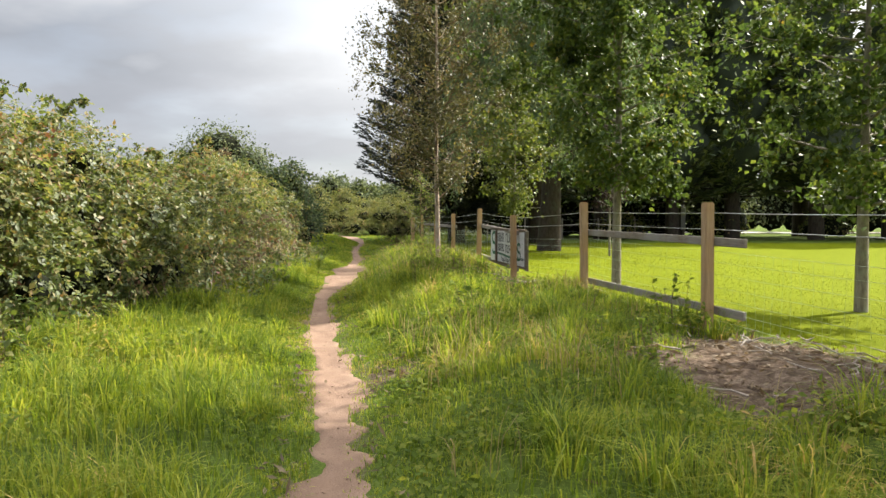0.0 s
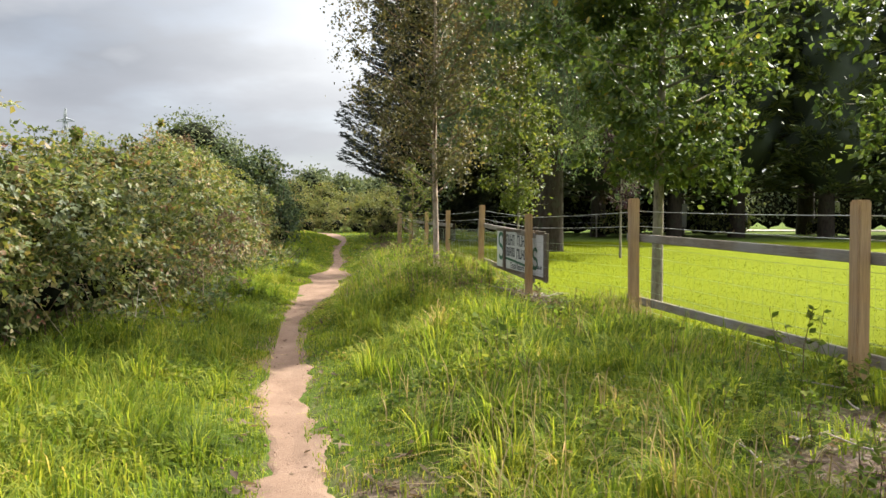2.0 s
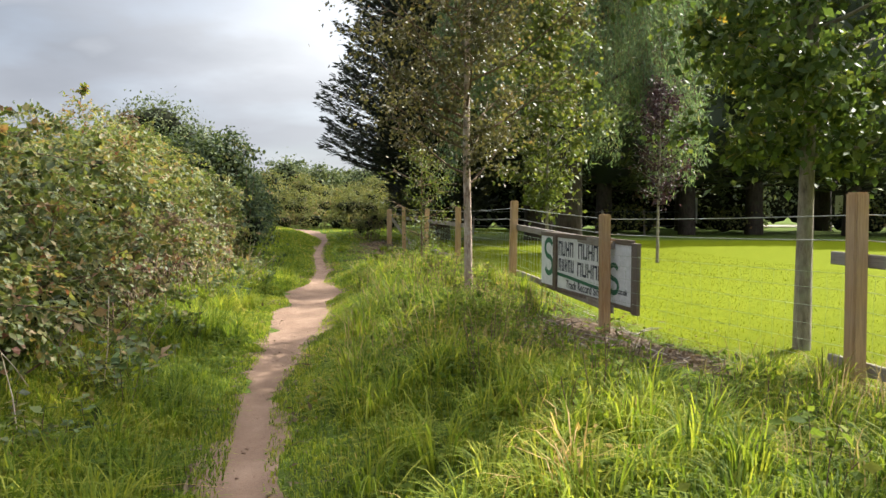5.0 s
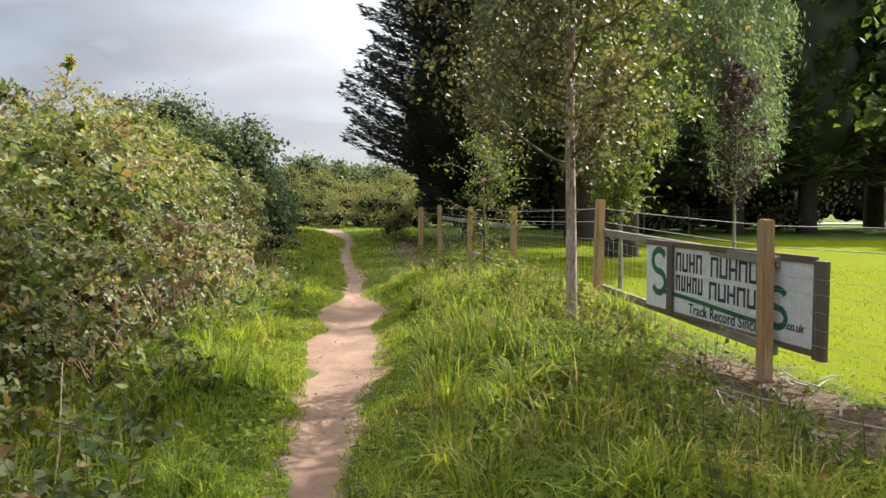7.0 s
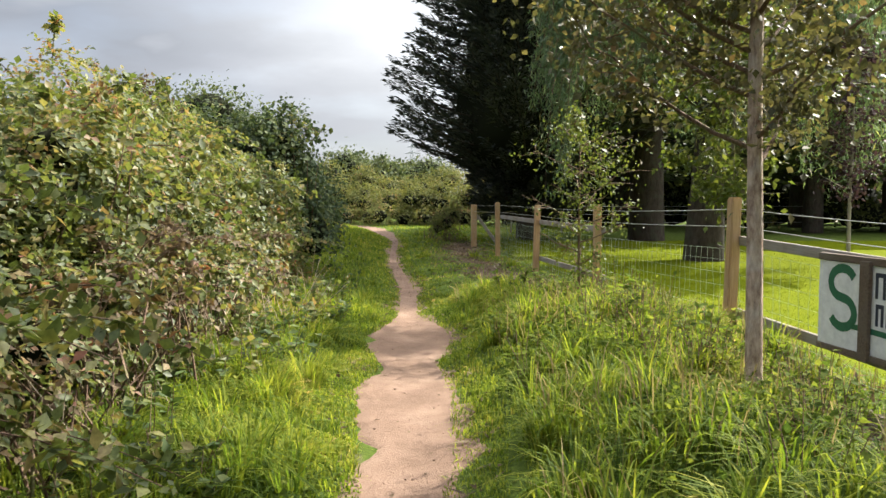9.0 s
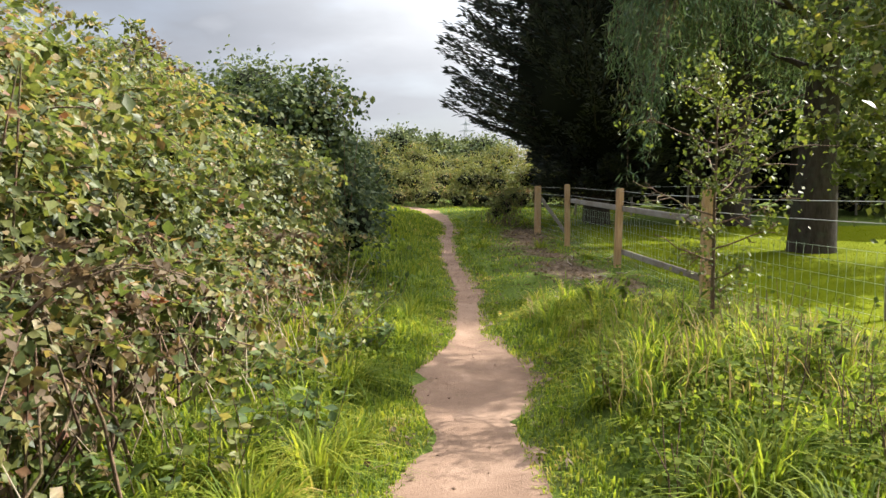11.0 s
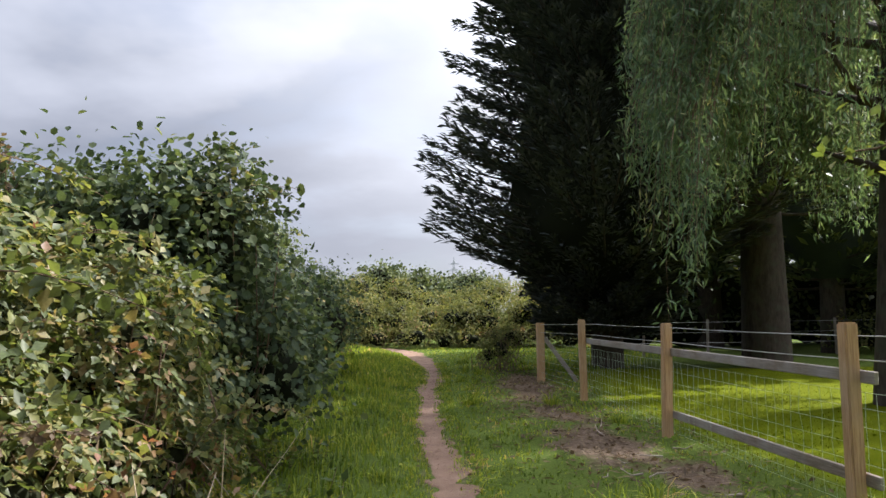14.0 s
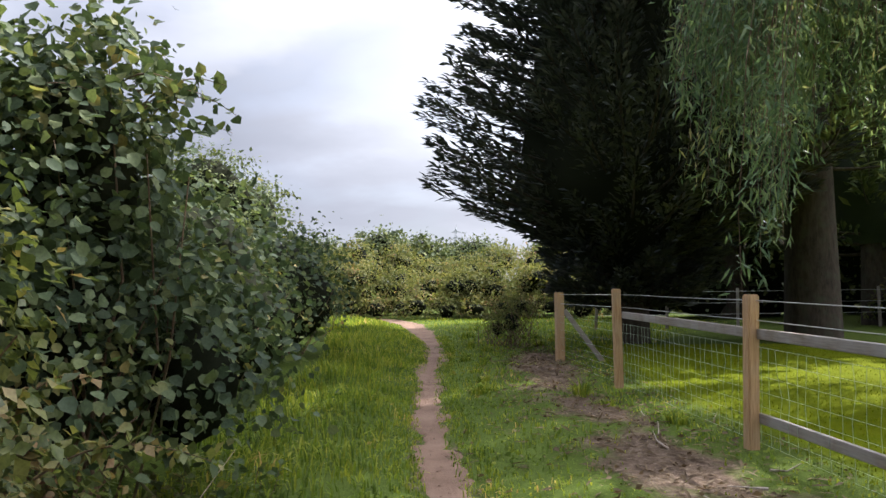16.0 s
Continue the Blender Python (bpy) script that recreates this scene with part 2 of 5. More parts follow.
PATH, n = material("trodden_earth")
place = n.add("ShaderNodeTexCoord").outputs["Object"]
grit = n.noise(90.0, 4.0, 0.7, place)
worn = n.noise(1.7, 5.0, 0.6, place)
earth = n.ramp(worn, (0.30, (0.135, 0.088, 0.062)), (0.55, (0.190, 0.126, 0.091)), (0.75, (0.245, 0.170, 0.126)))
earth = n.mix(1.0, earth, n.ramp(grit, (0.28, 0.68), (0.5, 1.0), (0.75, 1.12)), "MULTIPLY")
cracks = n.noise(7.0, 6.0, 0.65, place)
earth = n.mix(n.ramp(cracks, (0.60, 0.0), (0.72, 0.55)), earth, (0.16, 0.105, 0.07))
finish(n, earth, 0.95, n.math("ADD", grit, n.math("MULTIPLY", cracks, 1.5)), 0.55, 0.02, spec=0.1)

BOARD, n = material("weathered_white_panel")
place = n.add("ShaderNodeTexCoord").outputs["Object"]
streak = n.noise(3.0, 5.0, 0.6, n.add("ShaderNodeMapping", ins={"Vector": place, "Scale": (4.0, 4.0, 1.0)}).outputs[0])
finish(n, n.ramp(streak, (0.3, (0.56, 0.57, 0.58)), (0.65, (0.74, 0.75, 0.76))), 0.5)


def paint(name, colour, rough=0.6):
    m, n = material(name)
    finish(n, n.ramp(n.noise(25.0), (0.3, tuple(0.8 * c for c in colour)), (0.7, tuple(1.15 * c for c in colour))), rough)
    return m


INK, GREEN_INK = paint("dark_blue_lettering", (0.035, 0.04, 0.06)), paint("green_lettering", (0.03, 0.13, 0.07))
PALE, ASPHALT, STEEL = paint("pale_render", (0.62, 0.60, 0.55), 0.8), paint("pale_road_surface", (0.42, 0.38, 0.31), 0.9), paint("far_steel", (0.28, 0.30, 0.33), 0.6)

# ---- mesh helpers ----
rng = np.random.default_rng(7)


def mesh_object(name, verts, faces, mat, parent=None, label="", smooth=False):
    """One mesh object from an array of corners and an array (or list) of faces."""
    me = bpy.data.meshes.new(name)
    if isinstance(faces, np.ndarray):
        k = faces.shape[1]
        me.vertices.add(len(verts)), me.loops.add(faces.size), me.polygons.add(len(faces))
        me.vertices.foreach_set("co", np.asarray(verts, np.float32).ravel())
        me.loops.foreach_set("vertex_index", faces.astype(np.int32).ravel())
        me.polygons.foreach_set("loop_start", np.arange(0, faces.size, k, dtype=np.int32))
        me.update(calc_edges=True)
    else:
        me.from_pydata([tuple(v) for v in verts], [], faces)
    if smooth:
        me.polygons.foreach_set("use_smooth", np.ones(len(me.polygons), bool))
    me.materials.append(mat)
    ob = new(name, me)
    if parent is not None:
        ob.parent = parent
    if label:
        ob["label"] = label
    return ob


def part(name, bm, mat, parent, label=""):
    me = bpy.data.meshes.new(name)
    bm.to_mesh(me)
    bm.free()
    me.materials.append(mat)
    ob = new(name, me)
    ob.parent = parent
    if label:
        ob["label"] = label
    return ob


def thing(name, at, label, category, group="", kind=""):
    ob = new(name)
    ob.location = at
    ob.empty_display_size = 0.2
    return tagged(ob, label, category, group, kind)


def tube(points, radii, sides=7):
    """Corners and quads of a tapered tube through points."""
    pts = np.asarray(points, float)
    d = np.gradient(pts, axis=0)
    d /= np.linalg.norm(d, axis=1)[:, None] + 1e-9
    ref = np.where(np.abs(d[:, 2:3]) > 0.9, [[1.0, 0, 0]], [[0, 0, 1.0]])
    a = np.cross(d, ref)
    a /= np.linalg.norm(a, axis=1)[:, None]
    b = np.cross(d, a)
    ang = np.linspace(0, 2 * np.pi, sides, endpoint=False)
    r = np.asarray(radii, float)[:, None, None]
    v = pts[:, None] + r * (np.cos(ang)[None, :, None] * a[:, None] + np.sin(ang)[None, :, None] * b[:, None])
    i, j = np.meshgrid(np.arange(len(pts) - 1), np.arange(sides), indexing="ij")
    j2 = (j + 1) % sides
    f = np.stack([i * sides + j, i * sides + j2, (i + 1) * sides + j2, (i + 1) * sides + j], -1).reshape(-1, 4)
    return v.reshape(-1, 3), f


def joined(pieces):
    vs, fs, k = [], [], 0
    for v, f in pieces:
        vs.append(v), fs.append(f + k)
        k += len(v)
    return np.concatenate(vs), np.concatenate(fs)


def unit(v):
    return v / (np.linalg.norm(v, axis=-1, keepdims=True) + 1e-9)


LEAF_SHAPES = {   # (along, across) of the right half from base to tip, in leaf lengths
    "oval": ((0.0, 0.0), (0.45, 0.34), (1.0, 0.0)),
    "round": ((0.0, 0.0), (0.22, 0.36), (0.62, 0.38), (1.0, 0.0)),
    "narrow": ((0.0, 0.0), (0.4, 0.09), (1.0, 0.0)),
    "spray": ((0.0, 0.0), (0.5, 0.13), (1.0, 0.0)),
}


def leaf_cloud(at, way, face, size, shape="oval", fold=0.25):
    """Corners and triangles of folded leaves at points, pointing along way, with their upper side to face."""
    way = unit(way)
    side = unit(np.cross(way, face))
    up_ = np.cross(side, way)
    half = LEAF_SHAPES[shape]
    outs = half[1:-1]
    base, tip = at, at + way * size[:, None]
    cols = [base, tip]
    for s in (1, -1):
        for al, ac in outs:
            cols.append(at + way * (al * size)[:, None] + side * (s * ac * size)[:, None] + up_ * (fold * ac * size)[:, None])
    v = np.stack(cols, 1)
    k = len(outs)
    tris = []
    for s in (0, 1):
        ring = [0] + [2 + s * k + i for i in range(k)] + [1]
        for i in range(1, len(ring) - 1):
            tris.append((ring[0], ring[i], ring[i + 1]) if s == 0 else (ring[0], ring[i + 1], ring[i]))
    f = np.array(tris)[None] + (np.arange(len(at)) * v.shape[1])[:, None, None]
    return v.reshape(-1, 3), f.reshape(-1, 3)


def trefoils(at, way, face, size, shape="oval", fold=0.25):
    """Compound leaves: three leaflets fanned out from each point."""
    way, face = unit(way), unit(face)
    side = unit(np.cross(way, face))
    fans = [leaf_cloud(at + way * (0.25 * size)[:, None] * (sp == 0), way * (1.0 if sp == 0 else 0.45) + side * sp, face + 0.25 * side * sp, size * (0.72 if sp == 0 else 0.6), shape, fold) for sp in (0, 0.9, -0.9)]
    return joined(fans)


def rand_dirs(k):
    return unit(rng.normal(size=(k, 3)))


def lump(p, scale=1.0, amount=0.25):
    """A smooth bumpy factor from place, about 1."""
    q = p * scale
    return 1 + amount * (np.sin(2.1 * q[:, 0] + 1.3 * q[:, 2]) * np.cos(1.7 * q[:, 1] - 0.8 * q[:, 2]) + 0.6 * np.sin(4.3 * q[:, 1] + 3.1 * q[:, 2] + q[:, 0]))


# ---- the plan ----
PATH_ROWS = [   # middle, distance along, width
    (0.9, -9, 0.36), (0.15, -2, 0.36), (-0.25, 2, 0.36), (-0.6, 4.1, 0.34), (-0.78, 5.5, 0.37), (-0.88, 6.4, 0.44),
    (-0.95, 7.1, 0.55), (-1.2, 8.2, 0.38), (-1.54, 10.2, 0.5), (-1.8, 11.5, 0.38), (-2.08, 13.6, 0.38), (-2.18, 14.5, 0.45),
    (-2.22, 16, 0.48), (-2.26, 17, 0.74), (-2.38, 18.7, 0.92), (-2.4, 19.8, 0.7), (-2.46, 20.6, 0.98), (-2.5, 21.3, 1.16),
    (-2.48, 22, 0.88), (-2.61, 23, 0.4), (-2.69, 24.6, 0.42), (-2.78, 25.7, 0.39), (-3.05, 28, 0.4), (-3.46, 31.2, 0.35),
    (-3.76, 35, 0.33), (-4, 39, 0.34), (-4.15, 40.8, 0.42), (-4.95, 46, 0.72), (-5.9, 51, 0.97), (-7.2, 54.5, 1),
    (-9, 57, 0.9)]
PATH_MID, PATH_WIDE = np.array(PATH_ROWS)[:, :2], np.array(PATH_ROWS)[:, 2]
FENCE = [(5.1, -3.0), (4.35, 1.1), (3.65, 5.0), (2.95, 8.85), (2.24, 12.6), (1.47, 16.5), (0.92, 20.5), (0.32, 25.0), (-0.28, 28.85), (-0.86, 33.0)]
HEDGE = np.array([(-3.4, -8.0), (-3.9, 0.0), (-4.4, 4.0), (-4.4, 8.0), (-3.85, 10.0), (-3.5, 12.5), (-3.8, 15.0), (-4.2, 18.0), (-4.1, 20.5), (-4.4, 24.0), (-4.7, 28.0), (-5.3, 36.0), (-7.2, 45.0), (-9.5, 52.0)])


def along(table, y):
    return np.interp(y, table[:, 1], table[:, 0])


FENCE_XY = np.array(FENCE)


def path_x(y):
    return along(PATH_MID, y)


def path_w(y):
    return np.interp(y, PATH_MID[:, 1], PATH_WIDE)


def soft_noise(x, y, cell, seed=0):
    """Smooth random values from 0 to 1 over the plan, with lumps about a cell wide."""
    u, v = np.asarray(x, float) / cell + 31.7 * seed, np.asarray(y, float) / cell - 17.3 * seed
    i_, j_ = np.floor(u), np.floor(v)
    a, b = u - i_, v - j_
    a, b = a * a * (3 - 2 * a), b * b * (3 - 2 * b)

    def at_(p, q):
        r = np.sin(p * 127.1 + q * 311.7 + seed * 74.7) * 43758.5453
        return r - np.floor(r)
    return (at_(i_, j_) * (1 - a) + at_(i_ + 1, j_) * a) * (1 - b) + (at_(i_, j_ + 1) * (1 - a) + at_(i_ + 1, j_ + 1) * a) * b


def height(x, y):
    """The ground's height: a sunken path, a lumpy bank before the fence, a gentle rise to the hedge."""
    x, y = np.asarray(x, float), np.asarray(y, float)
    px, fx = path_x(y), along(FENCE_XY, y)
    half = path_w(y) / 2
    near = np.clip(1 - (np.abs(y - 18) - 26) / 8, 0, 1)
    bank = np.interp(y, [-8, 6, 10, 14, 17, 21.5, 24, 40], [0.18, 0.22, 0.27, 0.33, 0.42, 0.42, 0.12, 0.06])
    foot = np.interp(y, [8, 12.6, 14.5, 18, 20, 24], [0.9, 0.8, 0.2, 0.15, 0.6, 0.5])
    s = np.clip((x - px - half) / np.maximum(fx - px - half, 0.4), 0, 3)
    right = bank * (np.interp(s, [0, 0.10, 0.35, 0.54, 0.74], [0, 0.30, 1.0, 0.95, 0.0]) + foot * np.interp(s, [0.54, 0.74, 1.1, 1.35, 3], [0.0, 1.0, 0.8, 0.2, 0.0]))
    right = right + np.interp(s, [0, 0.12, 0.35, 0.75, 0.97, 1.02], [0, 0.15, 1.0, 1.0, 0.15, 0]) * np.interp(y, [22, 25], [1.0, 0.3]) * (0.30 * (soft_noise(x, y, 0.95, 1) - 0.45) + 0.12 * (soft_noise(x, y, 0.42, 2) - 0.5))
    d = np.clip(px - half - x, 0, 9)
    left = 0.16 * np.clip(d / 2.0, 0, 1) + np.clip(d / 0.9, 0, 1) * (0.16 * (soft_noise(x, y, 0.85, 3) - 0.5) + 0.08 * (soft_noise(x, y, 0.37, 4) - 0.5))
    dip = -0.035 * np.clip(1.25 - np.abs(x - px) / np.maximum(half, 0.1), 0, 1)
    return near * (right + left) + dip * np.clip(1 - (np.abs(y - 22) - 34) / 4, 0, 1)


def tuft_noise(x, y):
    return 0.6 * soft_noise(x, y, 1.1, 5) + 0.4 * soft_noise(x, y, 0.4, 6)


def bareness(x, y):
    """Where the turf gives way to litter and bare soil."""
    def spot(cx, cy, rx, ry):
        return np.exp(-(((x - cx) / rx) ** 2 + ((y - cy) / ry) ** 2) * 1.3)
    fx = along(FENCE_XY, y)
    strip = (0.25 + 1.1 * tuft_noise(1.7 * x, 0.8 * y)) * np.exp(-(((x - fx + 0.95) / 0.85) ** 2)) * np.clip((y - 23.5) / 3, 0, 1) * np.clip((41 - y) / 3, 0, 1)
    edge = np.exp(-((np.abs(x - path_x(y)) - path_w(y) / 2) / 0.17) ** 2) * 0.5 * (y < 45)
    patchy = 0.35 + 1.3 * soft_noise(x, y, 0.6, 12)
    return np.clip(patchy * (1.1 * spot(2.6, 7.0, 1.2, 1.3) + 1.0 * spot(3.4, 5.6, 1.3, 1.6)) + (0.6 + 0.8 * soft_noise(x, y, 0.5, 13)) * (1.7 * spot(1.12, 15.9, 0.72, 2.2) + 1.4 * spot(1.55, 14.3, 0.7, 0.9)) + 0.6 * spot(-0.35, 7.1, 0.3, 0.8) + 0.8 * strip + edge, 0, 1)


def lawn_mask(x, y):
    fx = along(FENCE_XY, y)
    return np.clip((x - fx - 0.35) / 0.4, 0, 1) * (y > -12) * (y < 41) * (x < 60)


# ---- ground ----
def spread(a, b, step, far):
    mid = np.arange(a, b + 1e-6, step)
    out = np.cumsum(step * 1.32 ** np.arange(1, 31))
    out = out[out < far]
    return np.concatenate([a - out[::-1], mid, b + out])


gx, gy = spread(-9.0, 9.0, 0.14, 1600), spread(-9.0, 58.0, 0.18, 1600)
X, Y = np.meshgrid(gx, gy)
V = np.stack([X, Y, height(X, Y)], -1).reshape(-1, 3)
i, j = np.meshgrid(np.arange(len(gy) - 1), np.arange(len(gx) - 1), indexing="ij")
w = len(gx)
F = np.stack([i * w + j, i * w + j + 1, (i + 1) * w + j + 1, (i + 1) * w + j], -1).reshape(-1, 4)
ground = tagged(mesh_object("ground", V, F, GROUND, smooth=True), "rough green turf with bare patches beside a mown field", "ground", kind="structure")
for name, values in (("lawn", lawn_mask(V[:, 0], V[:, 1])), ("bare", bareness(V[:, 0], V[:, 1]))):
    ground.data.attributes.new(name, "FLOAT", "POINT").data.foreach_set("value", values.astype(np.float32))

ys = np.arange(-9.0, 57.0, 0.07)
across = np.linspace(-1, 1, 11)
def wander(seed):
    knots = np.arange(-10, 58.5, 0.22)
    g = np.random.default_rng(seed)
    return np.interp(ys, knots, g.normal(0, 0.055, len(knots))) + 0.9 * np.interp(ys, knots[::4], g.normal(0, 0.06, len(knots[::4]))) + g.normal(0, 0.010, len(ys))


wob_l = wander(3)
wob_r = wander(4)
hw = path_w(ys) / 2 + 0.04
left_e, right_e = path_x(ys) - hw + wob_l, path_x(ys) + hw + wob_r
PX = left_e[:, None] + (across[None] + 1) / 2 * (right_e - left_e)[:, None]
PY = np.repeat(ys[:, None], 11, 1)
PZ = height(PX, PY) + 0.022 - 0.05 * np.abs(across[None]) ** 6 + 0.006 * np.sin(PX * 9 + PY * 4) * np.sin(PY * 7)
i, j = np.meshgrid(np.arange(len(ys) - 1), np.arange(10), indexing="ij")
F = np.stack([i * 11 + j, i * 11 + j + 1, (i + 1) * 11 + j + 1, (i + 1) * 11 + j], -1).reshape(-1, 4)
tagged(mesh_object("path", np.stack([PX, PY, PZ], -1).reshape(-1, 3), F, PATH, smooth=True), "narrow trodden path of pinkish-brown dry earth", "path", kind="structure")

road_y = 57.5
bm = bmesh.new()
bmesh.ops.create_cube(bm, size=1, matrix=Matrix.LocRotScale((45, 0, 0.03), None, (90, 4, 0.1)))
road = part("road", bm, ASPHALT, None)
road.location = (19, road_y + 4, 0)
tagged(road, "pale sunlit road surface behind the trees", "road", kind="structure")


# ---- grass ----
def blades(name, at, tall, wide, mat, label, lean=0.35, bias=0.25, flow=None):
    """Bent tapered blades that arch over towards their tips, each in five triangles."""
    k = len(at)
    ang = rng.uniform(0, 2 * np.pi, k)
    if flow is None:
        a = 2 * np.pi * 1.6 * soft_noise(at[:, 0], at[:, 1], 0.5, 7)
        flow = np.stack([np.cos(a), np.sin(a), 0 * a], 1) * bias
    fall = np.stack([-np.sin(ang), np.cos(ang), np.zeros(k)], 1) * rng.normal(0, lean, k)[:, None] + flow
    side = unit(np.cross(fall + rng.normal(0, 0.25, fall.shape), (0, 0, 1.0)))
    reach = np.linalg.norm(fall, axis=1)
    drop = np.clip(1.0 - 0.34 * reach ** 2, 0.35, 1.0) * rng.uniform(0.85, 1.0, k)
    upv, t_ = np.array([0, 0, 1.0]), tall[:, None]
    p0 = at - upv * 0.02
    p1 = at + fall * t_ * 0.18 + upv * (0.50 * tall)[:, None]
    p2 = at + fall * t_ * 0.55 + upv * (0.86 * tall * (0.35 + 0.65 * drop))[:, None]
    p3 = at + fall * t_ + upv * (tall * drop)[:, None]
    s = side * (wide / 2)[:, None]
    v = np.stack([p0 - s, p0 + s, p1 + s * 0.9, p1 - s * 0.9, p2 + s * 0.6, p2 - s * 0.6, p3], 1).reshape(-1, 3)
    f = np.array([(0, 1, 2), (0, 2, 3), (3, 2, 4), (3, 4, 5), (5, 4, 6)])[None] + (np.arange(k) * 7)[:, None, None]
    ob = mesh_object(name, v, f.reshape(-1, 3), mat)
    return tagged(ob, label, "grass", kind="stuff")


def scatter(k, x0, x1, y0, y1):
    x, y = rng.uniform(x0, x1, k), rng.uniform(y0, y1, k)
    return x, y


def near_first(k, top, share=0.65):
    """Places along the walk, closer together over its first half."""
    return np.where(rng.random(k) < share, rng.uniform(2, 25, k), rng.uniform(2, top, k))


def verge_grass():
    y = near_first(66000, 55)                   # by the hedge
    hx, px, hw_ = along(HEDGE, y), path_x(y), path_w(y) / 2
    x = hx - 0.5 + rng.random(len(y)) * (px - hw_ + 0.03 - hx + 0.5)
    d = px - hw_ - x
    tall = (0.045 + 0.15 * np.clip(d / 0.9, 0, 1)) * (0.25 + 1.5 * tuft_noise(x, y)) * rng.uniform(0.5, 1.25, len(y))
    yield x, y, tall
    y = near_first(86000, 55)                  # up to the fence
    fx, px, hw_ = along(FENCE_XY, y) + np.clip(y - 38, 0, 12) * 0.5, path_x(y), path_w(y) / 2
    x = px + hw_ - 0.03 + rng.random(len(y)) * (fx + 0.4 - px - hw_)
    d = x - px - hw_
    tall = (0.035 + 0.16 * np.clip((d - 0.15) / 1.0, 0, 1) * np.where(y > 23, 0.4, 0.85)) * np.clip((fx + 0.5 - x) / 0.9, 0.4, 1) * (0.15 + 1.6 * tuft_noise(x, y)) * rng.uniform(0.5, 1.25, len(y))
    bare_ = bareness(x, y)
    keep = rng.random(len(y)) > bare_ * 1.35
    tall = tall * (1 - 0.75 * np.clip(np.maximum(bareness(x, y + 0.7), bare_) * 1.5, 0, 1))
    yield x[keep], y[keep], tall[keep]


for x, y, tall in verge_grass():
    blades("verge_grass", np.stack([x, y, height(x, y)], 1), tall, 0.0055 + 0.012 * tall + 0.00030 * np.clip(y, 0, 60), GRASS, "uneven uncut green grass with yellowing blades beside the path", 0.75)


def tussocks(count, right):
    """Clumps of long grass whose blades arch outwards from a common root."""
    y = near_first(count, 44, 0.75)
    px, hw_ = path_x(y), path_w(y) / 2
    if right:
        x = px + hw_ + 0.45 + rng.random(count) * np.maximum(along(FENCE_XY, y) - 0.1 - px - hw_ - 0.45, 0.1)
    else:
        x = along(HEDGE, y) + rng.random(count) * (px - hw_ - 0.3 - along(HEDGE, y))
    keep = (rng.random(count) > bareness(x, y) * 1.6) & (soft_noise(x, y, 1.3, 8) > 0.34) & ((y < 24) | (rng.random(count) < 0.4))
    x, y = x[keep], y[keep]
    m = rng.integers(34, 84, len(x))
    big_ = (0.13 + 0.30 * rng.random(len(x)) ** 1.6) * np.where(y > 24, 0.7, 1.0)
    who = np.repeat(np.arange(len(x)), m)
    a, r = rng.uniform(0, 2 * np.pi, len(who)), 0.11 * np.sqrt(rng.random(len(who)))
    out = np.stack([np.cos(a), np.sin(a), 0 * a], 1)
    bx, by = x[who] + out[:, 0] * r, y[who] + out[:, 1] * r
    tall = big_[who] * rng.uniform(0.55, 1.15, len(who))
    blades("grass_tussocks", np.stack([bx, by, height(bx, by)], 1), tall, 0.0065 + 0.00028 * by, GRASS, "arching tussocks of long green grass on the verge", 0.3, flow=out * rng.uniform(0.2, 1.5, (len(who), 1)))


tussocks(1350, True)
tussocks(650, False)

# short trampled turf along both edges of the path, wider on the side of the bank
y = near_first(48000, 44)
gap_ = np.abs(rng.normal(0, 0.2, len(y))) - 0.07
gap_r = np.where(y < 12, 0.75, 0.35) * rng.random(len(y)) - 0.08
x = np.where(rng.random(len(y)) < 0.45, path_x(y) - path_w(y) / 2 - gap_, path_x(y) + path_w(y) / 2 + gap_r)
keep = rng.random(len(y)) > 0.8 * bareness(x, y)
x, y = x[keep], y[keep]
blades("path_edge_grass", np.stack([x, y, height(x, y)], 1), rng.uniform(0.02, 0.07, len(y)) * (0.5 + tuft_noise(x, y)), np.full(len(y), 0.0055) + 0.0002 * y, GRASS, "short trampled grass along the path's edges", 0.9)

y = rng.uniform(2, 41, 24000)
x = along(FENCE_XY, y) + 0.3 + rng.random(len(y)) ** 1.5 * 9.0
blades("lawn_grass", np.stack([x, y, height(x, y)], 1), rng.uniform(0.015, 0.035, len(y)), 0.005 + 0.0003 * y, LAWN_GRASS, "short bright yellow-green mown grass of the sports field", 0.5)

# small broad leaves of clover, plantain, nettle and ground ivy in patches through the verge
y = near_first(110000, 32, 0.8)
side_r = rng.random(len(y)) < 0.62
lo = np.where(side_r, path_x(y) + path_w(y) / 2 + 0.12, along(HEDGE, y) - 0.2)
hi = np.where(side_r, along(FENCE_XY, y) + 0.2, path_x(y) - path_w(y) / 2 - 0.15)
x = lo + rng.random(len(y)) * (hi - lo)
patch = soft_noise(x, y, 0.8, 9) + 0.35 * (soft_noise(x, y, 0.3, 10) - 0.5)
keep = (patch > 0.52) & (rng.random(len(y)) > 2.0 * bareness(x, y))
x, y, patch = x[keep], y[keep], patch[keep]
d = np.minimum(np.abs(x - path_x(y)) - path_w(y) / 2, 1.2)
p = np.stack([x, y, height(x, y) + (0.03 + 0.22 * np.clip(d, 0, 1) * np.clip((patch - 0.45) * 2.2, 0.1, 1)) * rng.uniform(0.35, 1.15, len(x))], 1)
